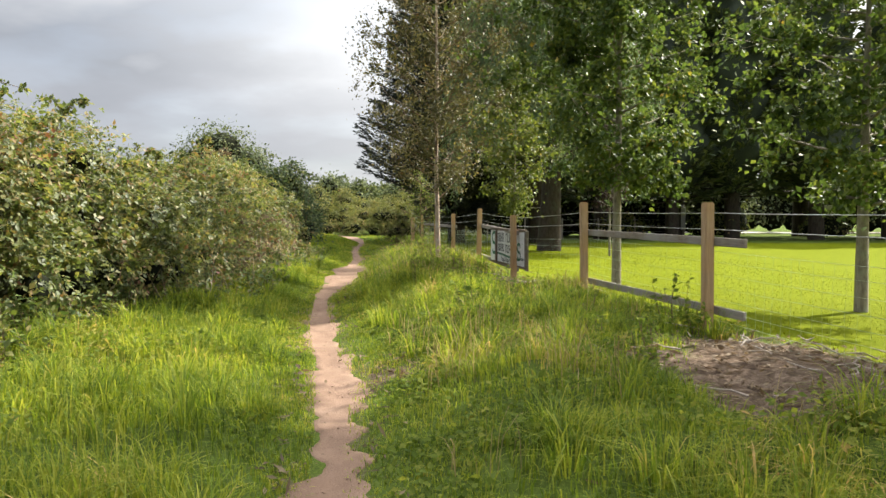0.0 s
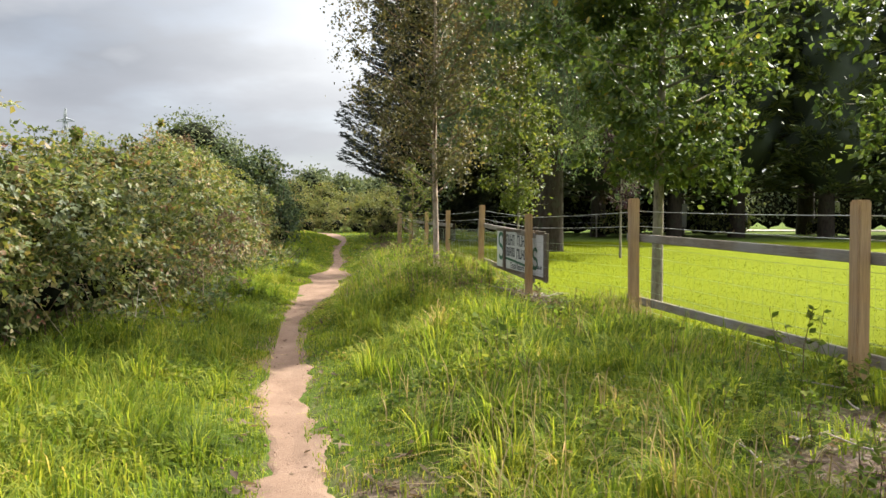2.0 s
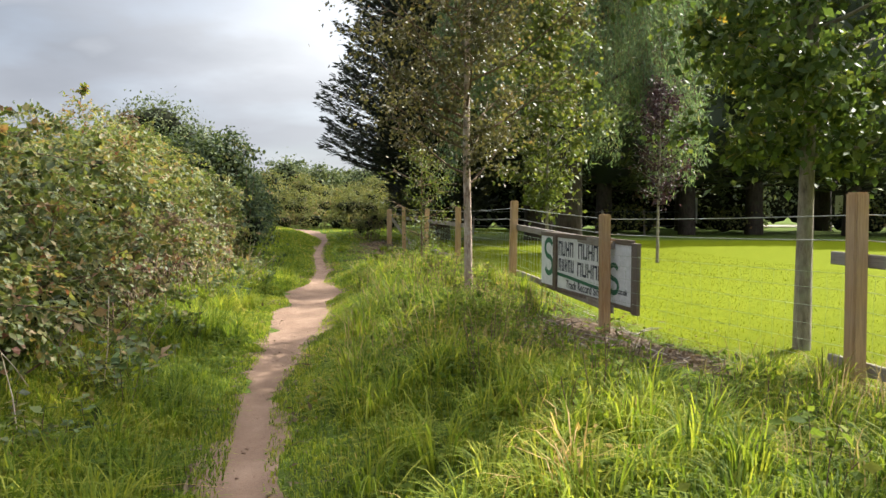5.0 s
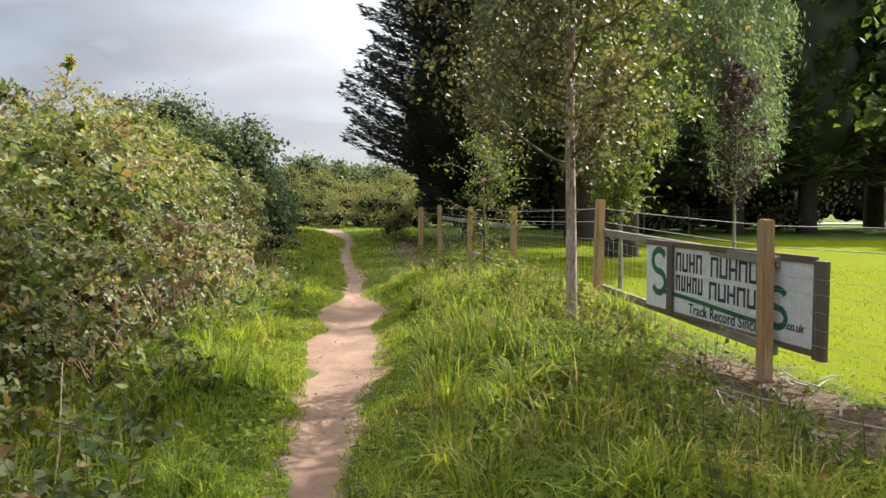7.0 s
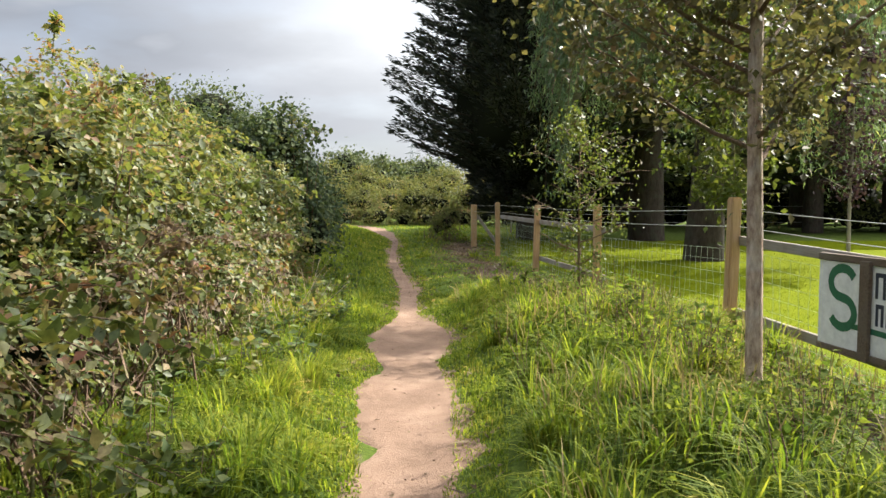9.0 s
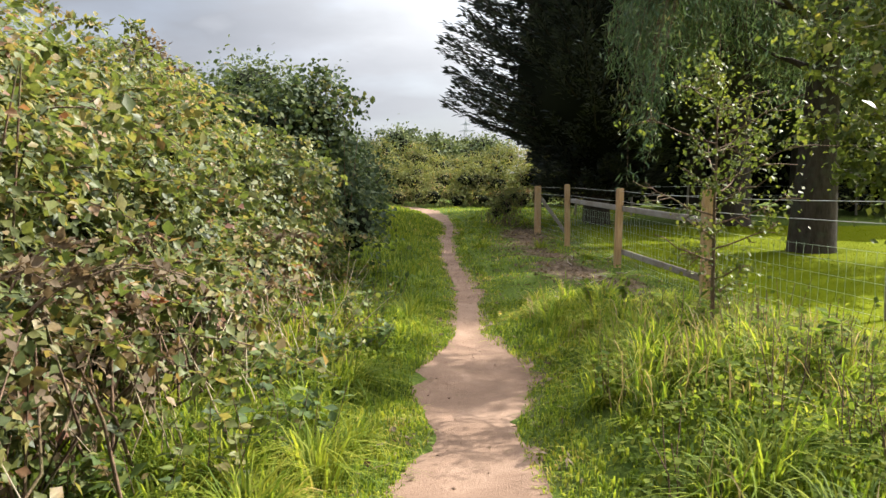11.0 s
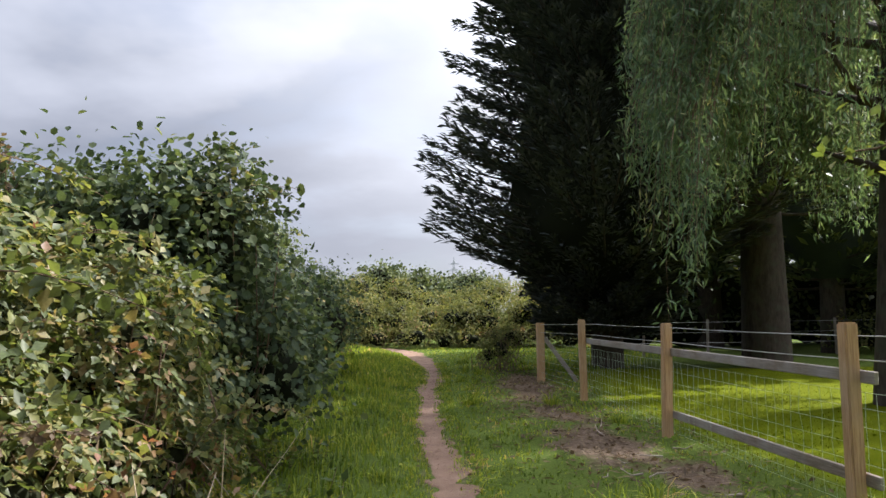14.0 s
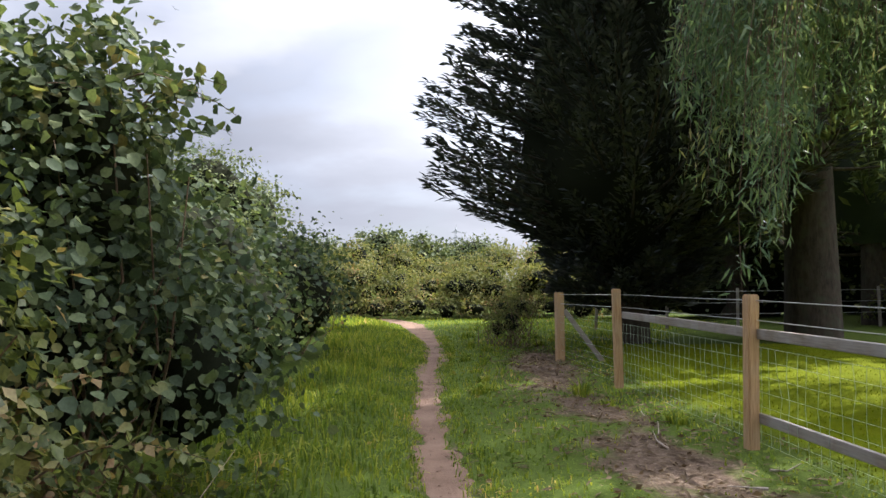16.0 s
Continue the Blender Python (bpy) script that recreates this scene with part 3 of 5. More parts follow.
v, f = leaf_cloud(p, rng.normal(size=p.shape) * (1, 1, 0.45), np.tile((0, 0, 1.0), (len(p), 1)) + rng.normal(0, 0.45, p.shape), rng.uniform(0.025, 0.065, len(p)), "oval")
tagged(mesh_object("verge_herbs", v, f, HERB), "small broad-leaved herbs in patches among the verge grass", "plants", kind="stuff")

# dry straw and dead stalks over the bare patches
x, y = scatter(90000, -3, 5.2, 3, 41)
keep = rng.random(len(x)) < bareness(x, y) * 0.9 * (np.abs(x - path_x(y)) > path_w(y) / 2 + 0.05)
x, y = x[keep], y[keep]
k = len(x)
p = np.stack([x, y, height(x, y) + rng.uniform(0.004, 0.035, k)], 1)
v, f = leaf_cloud(p, rng.normal(size=p.shape) * (1, 1, 0.16), np.tile((0, 0, 1.0), (k, 1)) + rng.normal(0, 0.35, p.shape), rng.uniform(0.04, 0.17, k), "narrow")
tagged(mesh_object("dry_litter", v, f, STRAW), "flattened dry straw and dead plant litter", "litter", kind="stuff")
p, k = p[::4] + (0, 0, 0.012), len(p[::4])
v, f = leaf_cloud(p, rng.normal(size=p.shape) * (1, 1, 0.3), np.tile((0, 0, 1.0), (k, 1)) + rng.normal(0, 0.5, p.shape), rng.uniform(0.03, 0.08, k), "oval", 0.5)
tagged(mesh_object("dead_leaves", v, f, STRAW), "curled brown dead leaves over the bare soil", "leaves", kind="stuff")
# seed heads standing over the bank
x, y = scatter(9000, -2.0, 2.8, 4, 24)
keep = (x > path_x(y) + path_w(y) / 2 + 0.45) & (x < along(FENCE_XY, y) + 0.2) & (bareness(x, y) < 0.3) & (soft_noise(x, y, 0.9, 14) > np.where((y > 13) & (y < 21), 0.30, 0.62))
x, y = x[keep], y[keep]
blades("seed_stalks", np.stack([x, y, height(x, y)], 1), rng.uniform(0.16, 0.44, len(x)), np.full(len(x), 0.0055) + 0.0002 * y, DRY_STALK, "pale dry grass and seed stalks standing in the long grass", 0.55)


# ---- broad-leaved weeds, nettles and docks ----
def weed(at, tall, leaves, spread_, mat, label, size=0.07, name="weed_clump", shape="oval"):
    t = thing(name, (*at, float(height(*at))), label, "plant")
    stems, pts, ways = [], [], []
    for _ in range(max(3, leaves // 14)):
        a, r = rng.uniform(0, 2 * np.pi), spread_ * math.sqrt(rng.random())
        top = np.array([math.cos(a) * r, math.sin(a) * r, tall * rng.uniform(0.6, 1.0)])
        foot = top * (0.35, 0.35, 0) - (0, 0, 0.03)
        stem = np.stack([foot, (foot + top) / 2 + rng.normal(0, 0.02, 3), top])
        stems.append(tube(stem, (0.004, 0.003, 0.002), 4))
        k = 14
        u = rng.random(k) ** 0.7
        pts.append(foot + (top - foot) * u[:, None])
        d = rand_dirs(k)
        d[:, 2] = d[:, 2] * 0.4 + 0.1
        ways.append(d)
    v, f = joined(stems)
    tagged(mesh_object("stem_mass", v, f, CANE, t), kind="stuff")
    p, d = np.concatenate(pts), np.concatenate(ways)
    v, f = leaf_cloud(p, d, np.tile((0, 0, 1.0), (len(p), 1)) + rng.normal(0, 0.4, p.shape), size * rng.uniform(0.5, 1.2, len(p)), shape)
    tagged(mesh_object("leaf_mass", v, f, mat, t), kind="stuff")
    return t


# ---- bushes and hedges ----
def bush(name, blobs, at, count, mat, label, size, shape="oval", canes=0, cane_len=1.0, core=0.72, category="bush", group="", stems=True, droop=0.2, gaps=0.72, compound=False):
    """Lobes of leaves round a solid mass painted as inner shade, with twigs and arching canes that stand out of it.
    blobs: (dx, dy, z, rx, ry, rz).
    """
    t = thing(name, (*at, float(height(*at))), label, category, group)
    blobs = np.array(blobs, float)
    area = blobs[:, 3] * blobs[:, 5] + blobs[:, 4] * blobs[:, 5] + blobs[:, 3] * blobs[:, 4]
    share = (count * area / area.sum()).astype(int)
    pts, outs = [], []
    for b, k in zip(blobs, share):
        d = rand_dirs(k)
        d[:, 2] = np.where(d[:, 2] < -0.5, -d[:, 2], d[:, 2])
        r = 1 - 0.40 * rng.random(k) ** 2.2 + 0.10 * rng.normal(size=k)
        p = b[:3] + d * b[3:] * r[:, None] * (lump(d * b[3:] + b[:3], 2.6, 0.2) * lump(d * b[3:] - b[:3], 6.1, 0.13))[:, None]
        pts.append(p), outs.append(d / b[3:])
    p, o = np.concatenate(pts), unit(np.concatenate(outs))
    gap = lump(p + blobs[0, :3] * 3.1, 3.4, 0.5)
    keep = (p[:, 2] > 0.03) & ((gap > gaps) | (rng.random(len(p)) < 0.16))
    p, o = p[keep], o[keep]
    pieces = []
    for _ in range(canes):
        b = blobs[rng.integers(len(blobs))]
        d = rand_dirs(1)[0]
        d[2] = abs(d[2]) * 0.8 + 0.35
        d = d / np.linalg.norm(d)
        s0 = b[:3] + d * b[3:] * 0.8
        ln = cane_len * rng.uniform(0.4, 1.0)
        u = np.linspace(0, 1, 7)[:, None]
        c = s0 + d * ln * u + np.array([0, 0, -0.55 * ln]) * u ** 2.2 + np.array([d[0], d[1], 0]) * 0.35 * ln * u ** 2
        pieces.append(tube(c, np.linspace(0.006, 0.002, 7), 4))
        k = int(26 * ln) + 6
        uu = rng.uniform(0.2, 1.0, k)
        q = np.stack([np.interp(uu, u[:, 0], c[:, a]) for a in range(3)], 1)
        p = np.concatenate([p, q + rng.normal(0, 0.012, q.shape)])
        o = np.concatenate([o, unit(rng.normal(size=(k, 3)) + (0, 0, 0.5))])
    way = unit(rng.normal(size=p.shape) + o * 0.5 + np.array([0, 0, -droop * 2]))
    face = unit(o + np.array([0, 0, 0.7]) + rng.normal(0, 0.45, p.shape))
    v, f = (trefoils if compound else leaf_cloud)(p, way, face, size * rng.uniform(0.5, 1.3, len(p)), shape, 0.35)
    tagged(mesh_object("leaf_mass", v, f, mat, t), kind="stuff")
    # Solid shells; their near-black colour paints the shade behind the leaves.
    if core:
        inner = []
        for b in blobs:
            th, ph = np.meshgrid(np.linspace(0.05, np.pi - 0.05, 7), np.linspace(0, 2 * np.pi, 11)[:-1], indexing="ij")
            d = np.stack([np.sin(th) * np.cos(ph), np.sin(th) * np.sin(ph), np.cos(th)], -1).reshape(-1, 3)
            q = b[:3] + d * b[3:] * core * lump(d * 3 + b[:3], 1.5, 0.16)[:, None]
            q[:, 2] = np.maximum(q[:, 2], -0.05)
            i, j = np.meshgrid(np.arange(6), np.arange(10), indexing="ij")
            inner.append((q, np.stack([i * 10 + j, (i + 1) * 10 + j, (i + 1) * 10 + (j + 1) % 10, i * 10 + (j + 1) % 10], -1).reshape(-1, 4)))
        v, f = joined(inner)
        mesh_object("inner_growth", v, f, DARK_CORE, t, "solid dark core for inner twigs, its shade painted in")["kind"] = "stuff"
    if stems:
        for _ in range(44):
            b = blobs[rng.integers(len(blobs))]
            d = rand_dirs(1)[0]
            d[2] = abs(d[2]) * 0.6
            foot = np.array([b[0] + rng.normal(0, 0.2), b[1] + rng.normal(0, 0.2), -0.02])
            end = b[:3] + d * b[3:] * rng.uniform(0.9, 1.12)
            mid = (foot + end) / 2 + rng.normal(0, 0.12, 3) + d * 0.15
            pieces.append(tube(np.stack([foot, mid, end]), (0.012, 0.008, 0.004), 5))
    if pieces:
        v, f = joined(pieces)
        tagged(mesh_object("stem_mass", v, f, CANE, t), kind="stuff")
    return t


def hedge_run():
    """The bramble thicket on the path's left, as separate bushes along its foot."""
    spots = [(-1.5, 2.4), (1.6, 2.6), (4.6, 2.85), (7.4, 2.8), (9.8, 2.7), (12.2, 2.25), (14.6, 2.15), (17.0, 2.3), (19.3, 2.6), (21.6, 2.95)]
    for y, top in spots:
        x = float(along(HEDGE, y))
        blobs = []
        for c in range(11):
            dx, dy = -abs(rng.normal(0, 1.0)) - 0.75, rng.uniform(-1.5, 1.5)
            r = rng.uniform(0.42, 0.9)
            z = rng.uniform(0.35, top - r) if dx > -1.3 else rng.uniform(0.7, top - 0.75 * r)
            blobs.append((dx, dy, max(z, 0.45), r, r * 1.05, r * 0.85))
        for dy in (-1.1, 0.0, 1.1):     # the skirt by the grass, and the crest behind it
            blobs.append((-0.6, dy + rng.uniform(-0.2, 0.2), 0.55, 0.65, 0.8, 0.7))
            blobs.append((-1.15, dy, 1.2, 0.8, 0.9, 0.75))
            blobs.append((-2.0, dy, top - rng.uniform(0.7, 1.15), 0.75, 0.8, 0.85))
            if 3 < y < 11:      # the tallest, overhanging stretch
                blobs.append((-0.95 + rng.uniform(-0.2, 0.1), dy, top - rng.uniform(0.55, 0.95), 0.7, 0.7, 0.65))
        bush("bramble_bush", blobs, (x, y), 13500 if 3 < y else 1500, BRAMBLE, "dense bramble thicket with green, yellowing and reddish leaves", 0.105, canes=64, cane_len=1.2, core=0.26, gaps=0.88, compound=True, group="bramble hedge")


hedge_run()
bush("bramble_bush", [(0, 0, 0.6, 0.8, 0.9, 0.65), (0.3, 0.1, 1.2, 0.65, 0.8, 0.7), (-0.3, -0.5, 1.5, 0.7, 0.8, 0.6), (-0.5, 0.7, 0.7, 0.8, 0.9, 0.7), (-0.3, -0.9, 0.8, 0.8, 0.9, 0.8), (0.3, 0.9, 0.4, 0.6, 0.7, 0.5)], (-5.2, 23.7), 11000, BRAMBLE, "low bramble growing in front of the sallow", 0.105, canes=22, cane_len=0.8, core=0.36, compound=True)
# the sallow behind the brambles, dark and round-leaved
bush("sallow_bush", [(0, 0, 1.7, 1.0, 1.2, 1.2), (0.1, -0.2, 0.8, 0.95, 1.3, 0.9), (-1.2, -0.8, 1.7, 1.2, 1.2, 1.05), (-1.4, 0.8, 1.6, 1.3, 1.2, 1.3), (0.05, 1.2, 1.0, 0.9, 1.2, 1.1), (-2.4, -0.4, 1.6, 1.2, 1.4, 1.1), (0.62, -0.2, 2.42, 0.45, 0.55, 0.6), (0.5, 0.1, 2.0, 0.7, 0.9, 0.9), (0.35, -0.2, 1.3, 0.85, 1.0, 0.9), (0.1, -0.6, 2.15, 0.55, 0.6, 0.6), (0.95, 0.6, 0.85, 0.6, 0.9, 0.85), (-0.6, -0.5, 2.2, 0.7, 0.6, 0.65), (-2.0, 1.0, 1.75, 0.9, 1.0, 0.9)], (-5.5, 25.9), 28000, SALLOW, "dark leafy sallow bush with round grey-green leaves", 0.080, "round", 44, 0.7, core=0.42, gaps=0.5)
bush("sallow_bush", [(0, 0, 1.3, 1.1, 1.6, 1.3), (-1.3, 0.3, 1.6, 1.2, 1.5, 1.4), (-0.2, 1.8, 1.0, 1.1, 1.6, 1.0), (-2.4, -1.0, 1.9, 1.3, 1.4, 1.3)], (-6.0, 30.0), 12000, SALLOW, "sallow bush in the shade of the conifer", 0.085, "round", 10, 0.6)
bush("sallow_bush", [(0, 0, 1.2, 1.2, 2.0, 1.2), (-1.0, 2.2, 1.3, 1.3, 1.8, 1.3), (-2.0, -1.0, 1.5, 1.4, 1.6, 1.4)], (-6.6, 36.0), 9000, SALLOW, "sallow bush along the shaded end of the hedge", 0.10, "round", 8, 0.6)
bush("bramble_bush", [(0, 0, 1.1, 1.4, 2.0, 1.2), (-1.0, 2.5, 1.3, 1.5, 1.9, 1.3), (-1.8, -1.6, 1.3, 1.4, 1.7, 1.3)], (-8.4, 44.0), 7000, FAR_BRAMBLE, "sunlit bramble bush where the path bends away", 0.13, canes=10, cane_len=0.8)


def far_hedge():
    """Sunlit brambles in uneven mounds that close the view where the path bends."""
    for x, y, top in ((-17, 60, 3.6), (-13.5, 58, 2.9), (-11.0, 60.5, 3.7), (-8.6, 57.5, 2.7), (-6.0, 60.0, 3.4), (-4.2, 56.0, 2.4), (-2.4, 58.5, 3.3), (0.2, 55.5, 2.5), (2.2, 58.5, 3.2), (6.2, 59.5, 3.0)):
        blobs = [(rng.uniform(-1.8, 1.8), rng.uniform(-0.8, 1.8), rng.uniform(0.6, top - 0.7), rng.uniform(0.6, 1.2), rng.uniform(0.7, 1.1), rng.uniform(0.5, 0.9)) for _ in range(10)]
        blobs += [(dx, 0.5, top * rng.uniform(0.55, 0.8), 0.9, 1.0, rng.uniform(0.6, 0.95)) for dx in (-1.4, 0, 1.4)]
        blobs += [(dx, rng.uniform(-1.6, -0.7), rng.uniform(0.3, 0.6), 0.9, 0.9, rng.uniform(0.5, 0.8)) for dx in (-1.8, -0.6, 0.6, 1.8)]
        bush("bramble_bush", blobs, (x, y), 9500, FAR_BRAMBLE, "sunlit bramble thicket across the end of the path", 0.12, canes=26, cane_len=1.1, core=0.42, group="far bramble hedge", gaps=0.55)


far_hedge()
bush("shrub", [(0, 0, 0.55, 0.5, 0.5, 0.5), (0.25, 0.2, 0.85, 0.35, 0.35, 0.35), (-0.3, 0, 0.4, 0.35, 0.35, 0.4)], (-2.3, 40.0), 1500, FAR_BRAMBLE, "small leafy shrub beside the far end of the path", 0.07, canes=8, cane_len=0.4, core=0.4)


# ---- trees ----
def grow(base, tall, trunk_r, limbs, reach, low, high, twigs=5, rise=0.55, bend=0.25, shape=lambda u: math.sin(math.pi * (0.25 + 0.62 * u)) ** 0.7 * min(1.0, 0.2 + 2.4 * u)):
    """A trunk, limbs and twigs as tubes, and the points where leaves hang."""
    u = np.linspace(0, 1, 9)
    sway = np.cumsum(rng.normal(0, 0.012 * tall / 9, (9, 2)), 0)
    line = np.stack([sway[:, 0], sway[:, 1], u * tall - 0.05], 1)
    trunk = tube(line, trunk_r * (1.15 - u * 1.05).clip(0.06), 9)
    arms, ends = [], []
    for q in range(limbs):
        h = low + (high - low) * (q + rng.random()) / limbs
        rel = (h - low) / max(high - low, 0.1)
        a = q * 2.4 + rng.normal(0, 0.4)
        ln = reach * shape(1 - rel) * rng.uniform(0.55, 1.25)
        s0 = np.array([np.interp(h, line[:, 2], line[:, 0]), np.interp(h, line[:, 2], line[:, 1]), h])
        out = np.array([math.cos(a), math.sin(a), 0])
        k = np.linspace(0, 1, 6)[:, None]
        c = s0 + out * ln * k + np.array([0, 0, rise * ln]) * k ** 1.3 + rng.normal(0, 0.03 * ln, (6, 3)) * k
        r0 = max(0.008, trunk_r * 0.38 * (1 - 0.6 * rel))
        arms.append(tube(c, np.linspace(r0, 0.004, 6), 5))
        for _ in range(twigs):
            f0 = rng.uniform(0.12, 1.0)
            p0 = np.array([np.interp(f0, k[:, 0], c[:, d]) for d in range(3)])
            dd = rand_dirs(1)[0] * np.array([1, 1, 0.6]) + out * 0.4
            p1 = p0 + dd * ln * bend * rng.uniform(0.5, 1.2)
            arms.append(tube(np.stack([p0, (p0 + p1) / 2 + rng.normal(0, 0.02, 3), p1]), (0.006, 0.004, 0.002), 4))
            ends += [p0 + (p1 - p0) * w_ for w_ in (0.35, 0.65, 0.9, 1.05)]
    return trunk, joined(arms), np.array(ends)


def tree(name, at, tall, trunk_r, limbs, reach, low, high, leaves, size, mat, bark, label, shape="oval", clump=0.2, droop=0.3, **more):
    t = thing(name, (*at, float(height(*at))), label, "tree")
    trunk, arms, ends = grow(at, tall, trunk_r, limbs, reach, low, high, **more)
    mesh_object("trunk", *trunk, bark, t, smooth=True)
    tagged(mesh_object("branchwork", *arms, CANE if bark is BIRCH_BARK else bark, t), kind="stuff")
    weight = rng.gamma(0.55, 1.0, len(ends))
    p = ends[rng.choice(len(ends), size=leaves, p=weight / weight.sum())] + rng.normal(0, clump, (leaves, 3)) * rng.random((leaves, 1))
    way = unit(rng.normal(size=p.shape) + np.array([0, 0, -droop * 2]))
    face = unit(rng.normal(0, 0.7, p.shape) + np.array([0, 0, 0.8]))
    v, f = leaf_cloud(p, way, face, size * rng.uniform(0.6, 1.25, leaves), shape, 0.3)
    tagged(mesh_object("crown", v, f, mat, t), kind="stuff")
    return t


tree("young_tree", (6.2, 11.8), 6.4, 0.09, 36, 1.75, 1.5, 6.1, 13000, 0.115, ALDER, GREY_BARK, "young broadleaf tree with a grey trunk on the mown field", "oval", twigs=8, bend=0.4, rise=0.35)
tree("young_tree", (3.39, 15.6), 8.6, 0.085, 44, 2.3, 1.95, 8.2, 34000, 0.115, ALDER, GREY_BARK, "young broadleaf tree with a pale grey trunk just behind the fence", "oval", twigs=8, bend=0.42, rise=0.32)
# Added mostly outside the view, its size set by the shade on the path.
tree("young_tree", (6.75, 7.9), 11.5, 0.14, 62, 3.0, 2.8, 11.0, 40000, 0.135, ALDER, GREY_BARK, "young broadleaf tree added, mostly out of view, to shade the path", "oval", clump=0.42, twigs=9, bend=0.4)
tree("staked_sapling", (2.15, 24.1), 6.3, 0.035, 40, 1.25, 1.35, 6.0, 9000, 0.105, LIGHT_LEAF, GREY_BARK, "slender light-green sapling on the field behind the fence", "oval", twigs=5, bend=0.4, rise=0.4)
tree("birch_tree", (-0.12, 17.05), 8.2, 0.048, 70, 1.8, 1.45, 7.8, 32000, 0.060, BIRCH_LEAF, BIRCH_BARK, "slim birch with brown-white bark and small olive leaves", "oval", clump=0.2, twigs=7, rise=0.7, bend=0.32)
tree("hawthorn_sapling", (-0.58, 21.0), 2.5, 0.018, 26, 0.58, 0.4, 2.2, 2500, 0.042, LIGHT_LEAF, CANE, "thin hawthorn sapling with sparse shiny leaves in the verge", "oval", clump=0.12, twigs=6, rise=0.45, bend=0.35)
tree("copper_tree", (5.9, 28.2), 4.9, 0.04, 26, 1.0, 1.6, 4.7, 3200, 0.09, COPPER_LEAF, GREY_BARK, "small copper-leaved tree on the field", "oval", twigs=5)


def willow(at, tall, reach):
    t = thing("weeping_willow", (*at, 0), "weeping willow with a thick dark trunk and hanging pale-green leaves", "tree")
    arms = grow(at, tall * 0.8, 0.3, 30, reach, 3.4, tall * 0.78, 6, 0.5, 0.3)[1]
    u = np.linspace(0, 1, 6)
    mesh_object("trunk", *tube(np.stack([0.4 * u, 0.5 * u ** 2, u * tall * 0.7 - 0.15], 1), 0.4 * (1.15 - u) ** 1.3 + 0.04, 13), DARK_BARK, t, "thick dark trunk", smooth=True)
    tagged(mesh_object("branchwork", *arms, DARK_BARK, t), kind="stuff")
    strands, pts, ways = [], [], []
    for _ in range(190):            # drapes of hanging twigs, tier over tier
        a0, r0 = rng.uniform(0, 2 * np.pi), reach * math.sqrt(rng.uniform(0.12, 1.05))
        crest = 2.2 + (tall - 2.2) * math.sqrt(max(0.0, 1 - (r0 / (reach * 1.12)) ** 2)) * rng.uniform(0.42, 1.0)
        fall_ = rng.uniform(1.4, 3.4)
        for _ in range(15):
            s0 = np.array([math.cos(a0) * r0, math.sin(a0) * r0, crest]) + rng.normal(0, 1, 3) * (0.24, 0.24, 0.2)
            ln = max(0.5, min(s0[2] - 1.15, fall_ * rng.uniform(0.55, 1.1)))
            k = np.linspace(0, 1, 5)[:, None]
            c = s0 + np.array([math.cos(a0), math.sin(a0), 0]) * 0.4 * np.sqrt(k) + np.array([0, 0, -ln]) * k + rng.normal(0, 0.06, (5, 3)) * k
            strands.append(tube(c, np.linspace(0.008, 0.003, 5), 3))
            m = int(18 * ln) + 12
            uu = rng.random(m) ** 0.8
            q = np.stack([np.interp(uu, k[:, 0], c[:, d]) for d in range(3)], 1) + rng.normal(0, 0.09, (m, 3))
            pts.append(q), ways.append(rng.normal(0, 0.65, (m, 3)) + np.array([0, 0, -1.0]))
    tagged(mesh_object("hanging_growth", *joined(strands), CANE, t), kind="stuff")
    p, d = np.concatenate(pts), np.concatenate(ways)
    v, f = leaf_cloud(p, d, rng.normal(0, 1, p.shape), 0.18 * rng.uniform(0.6, 1.3, len(p)), "narrow")
    tagged(mesh_object("crown", v, f, WILLOW_LEAF, t), kind="stuff")
    return t


willow((4.3, 32.4), 14.5, 3.7)


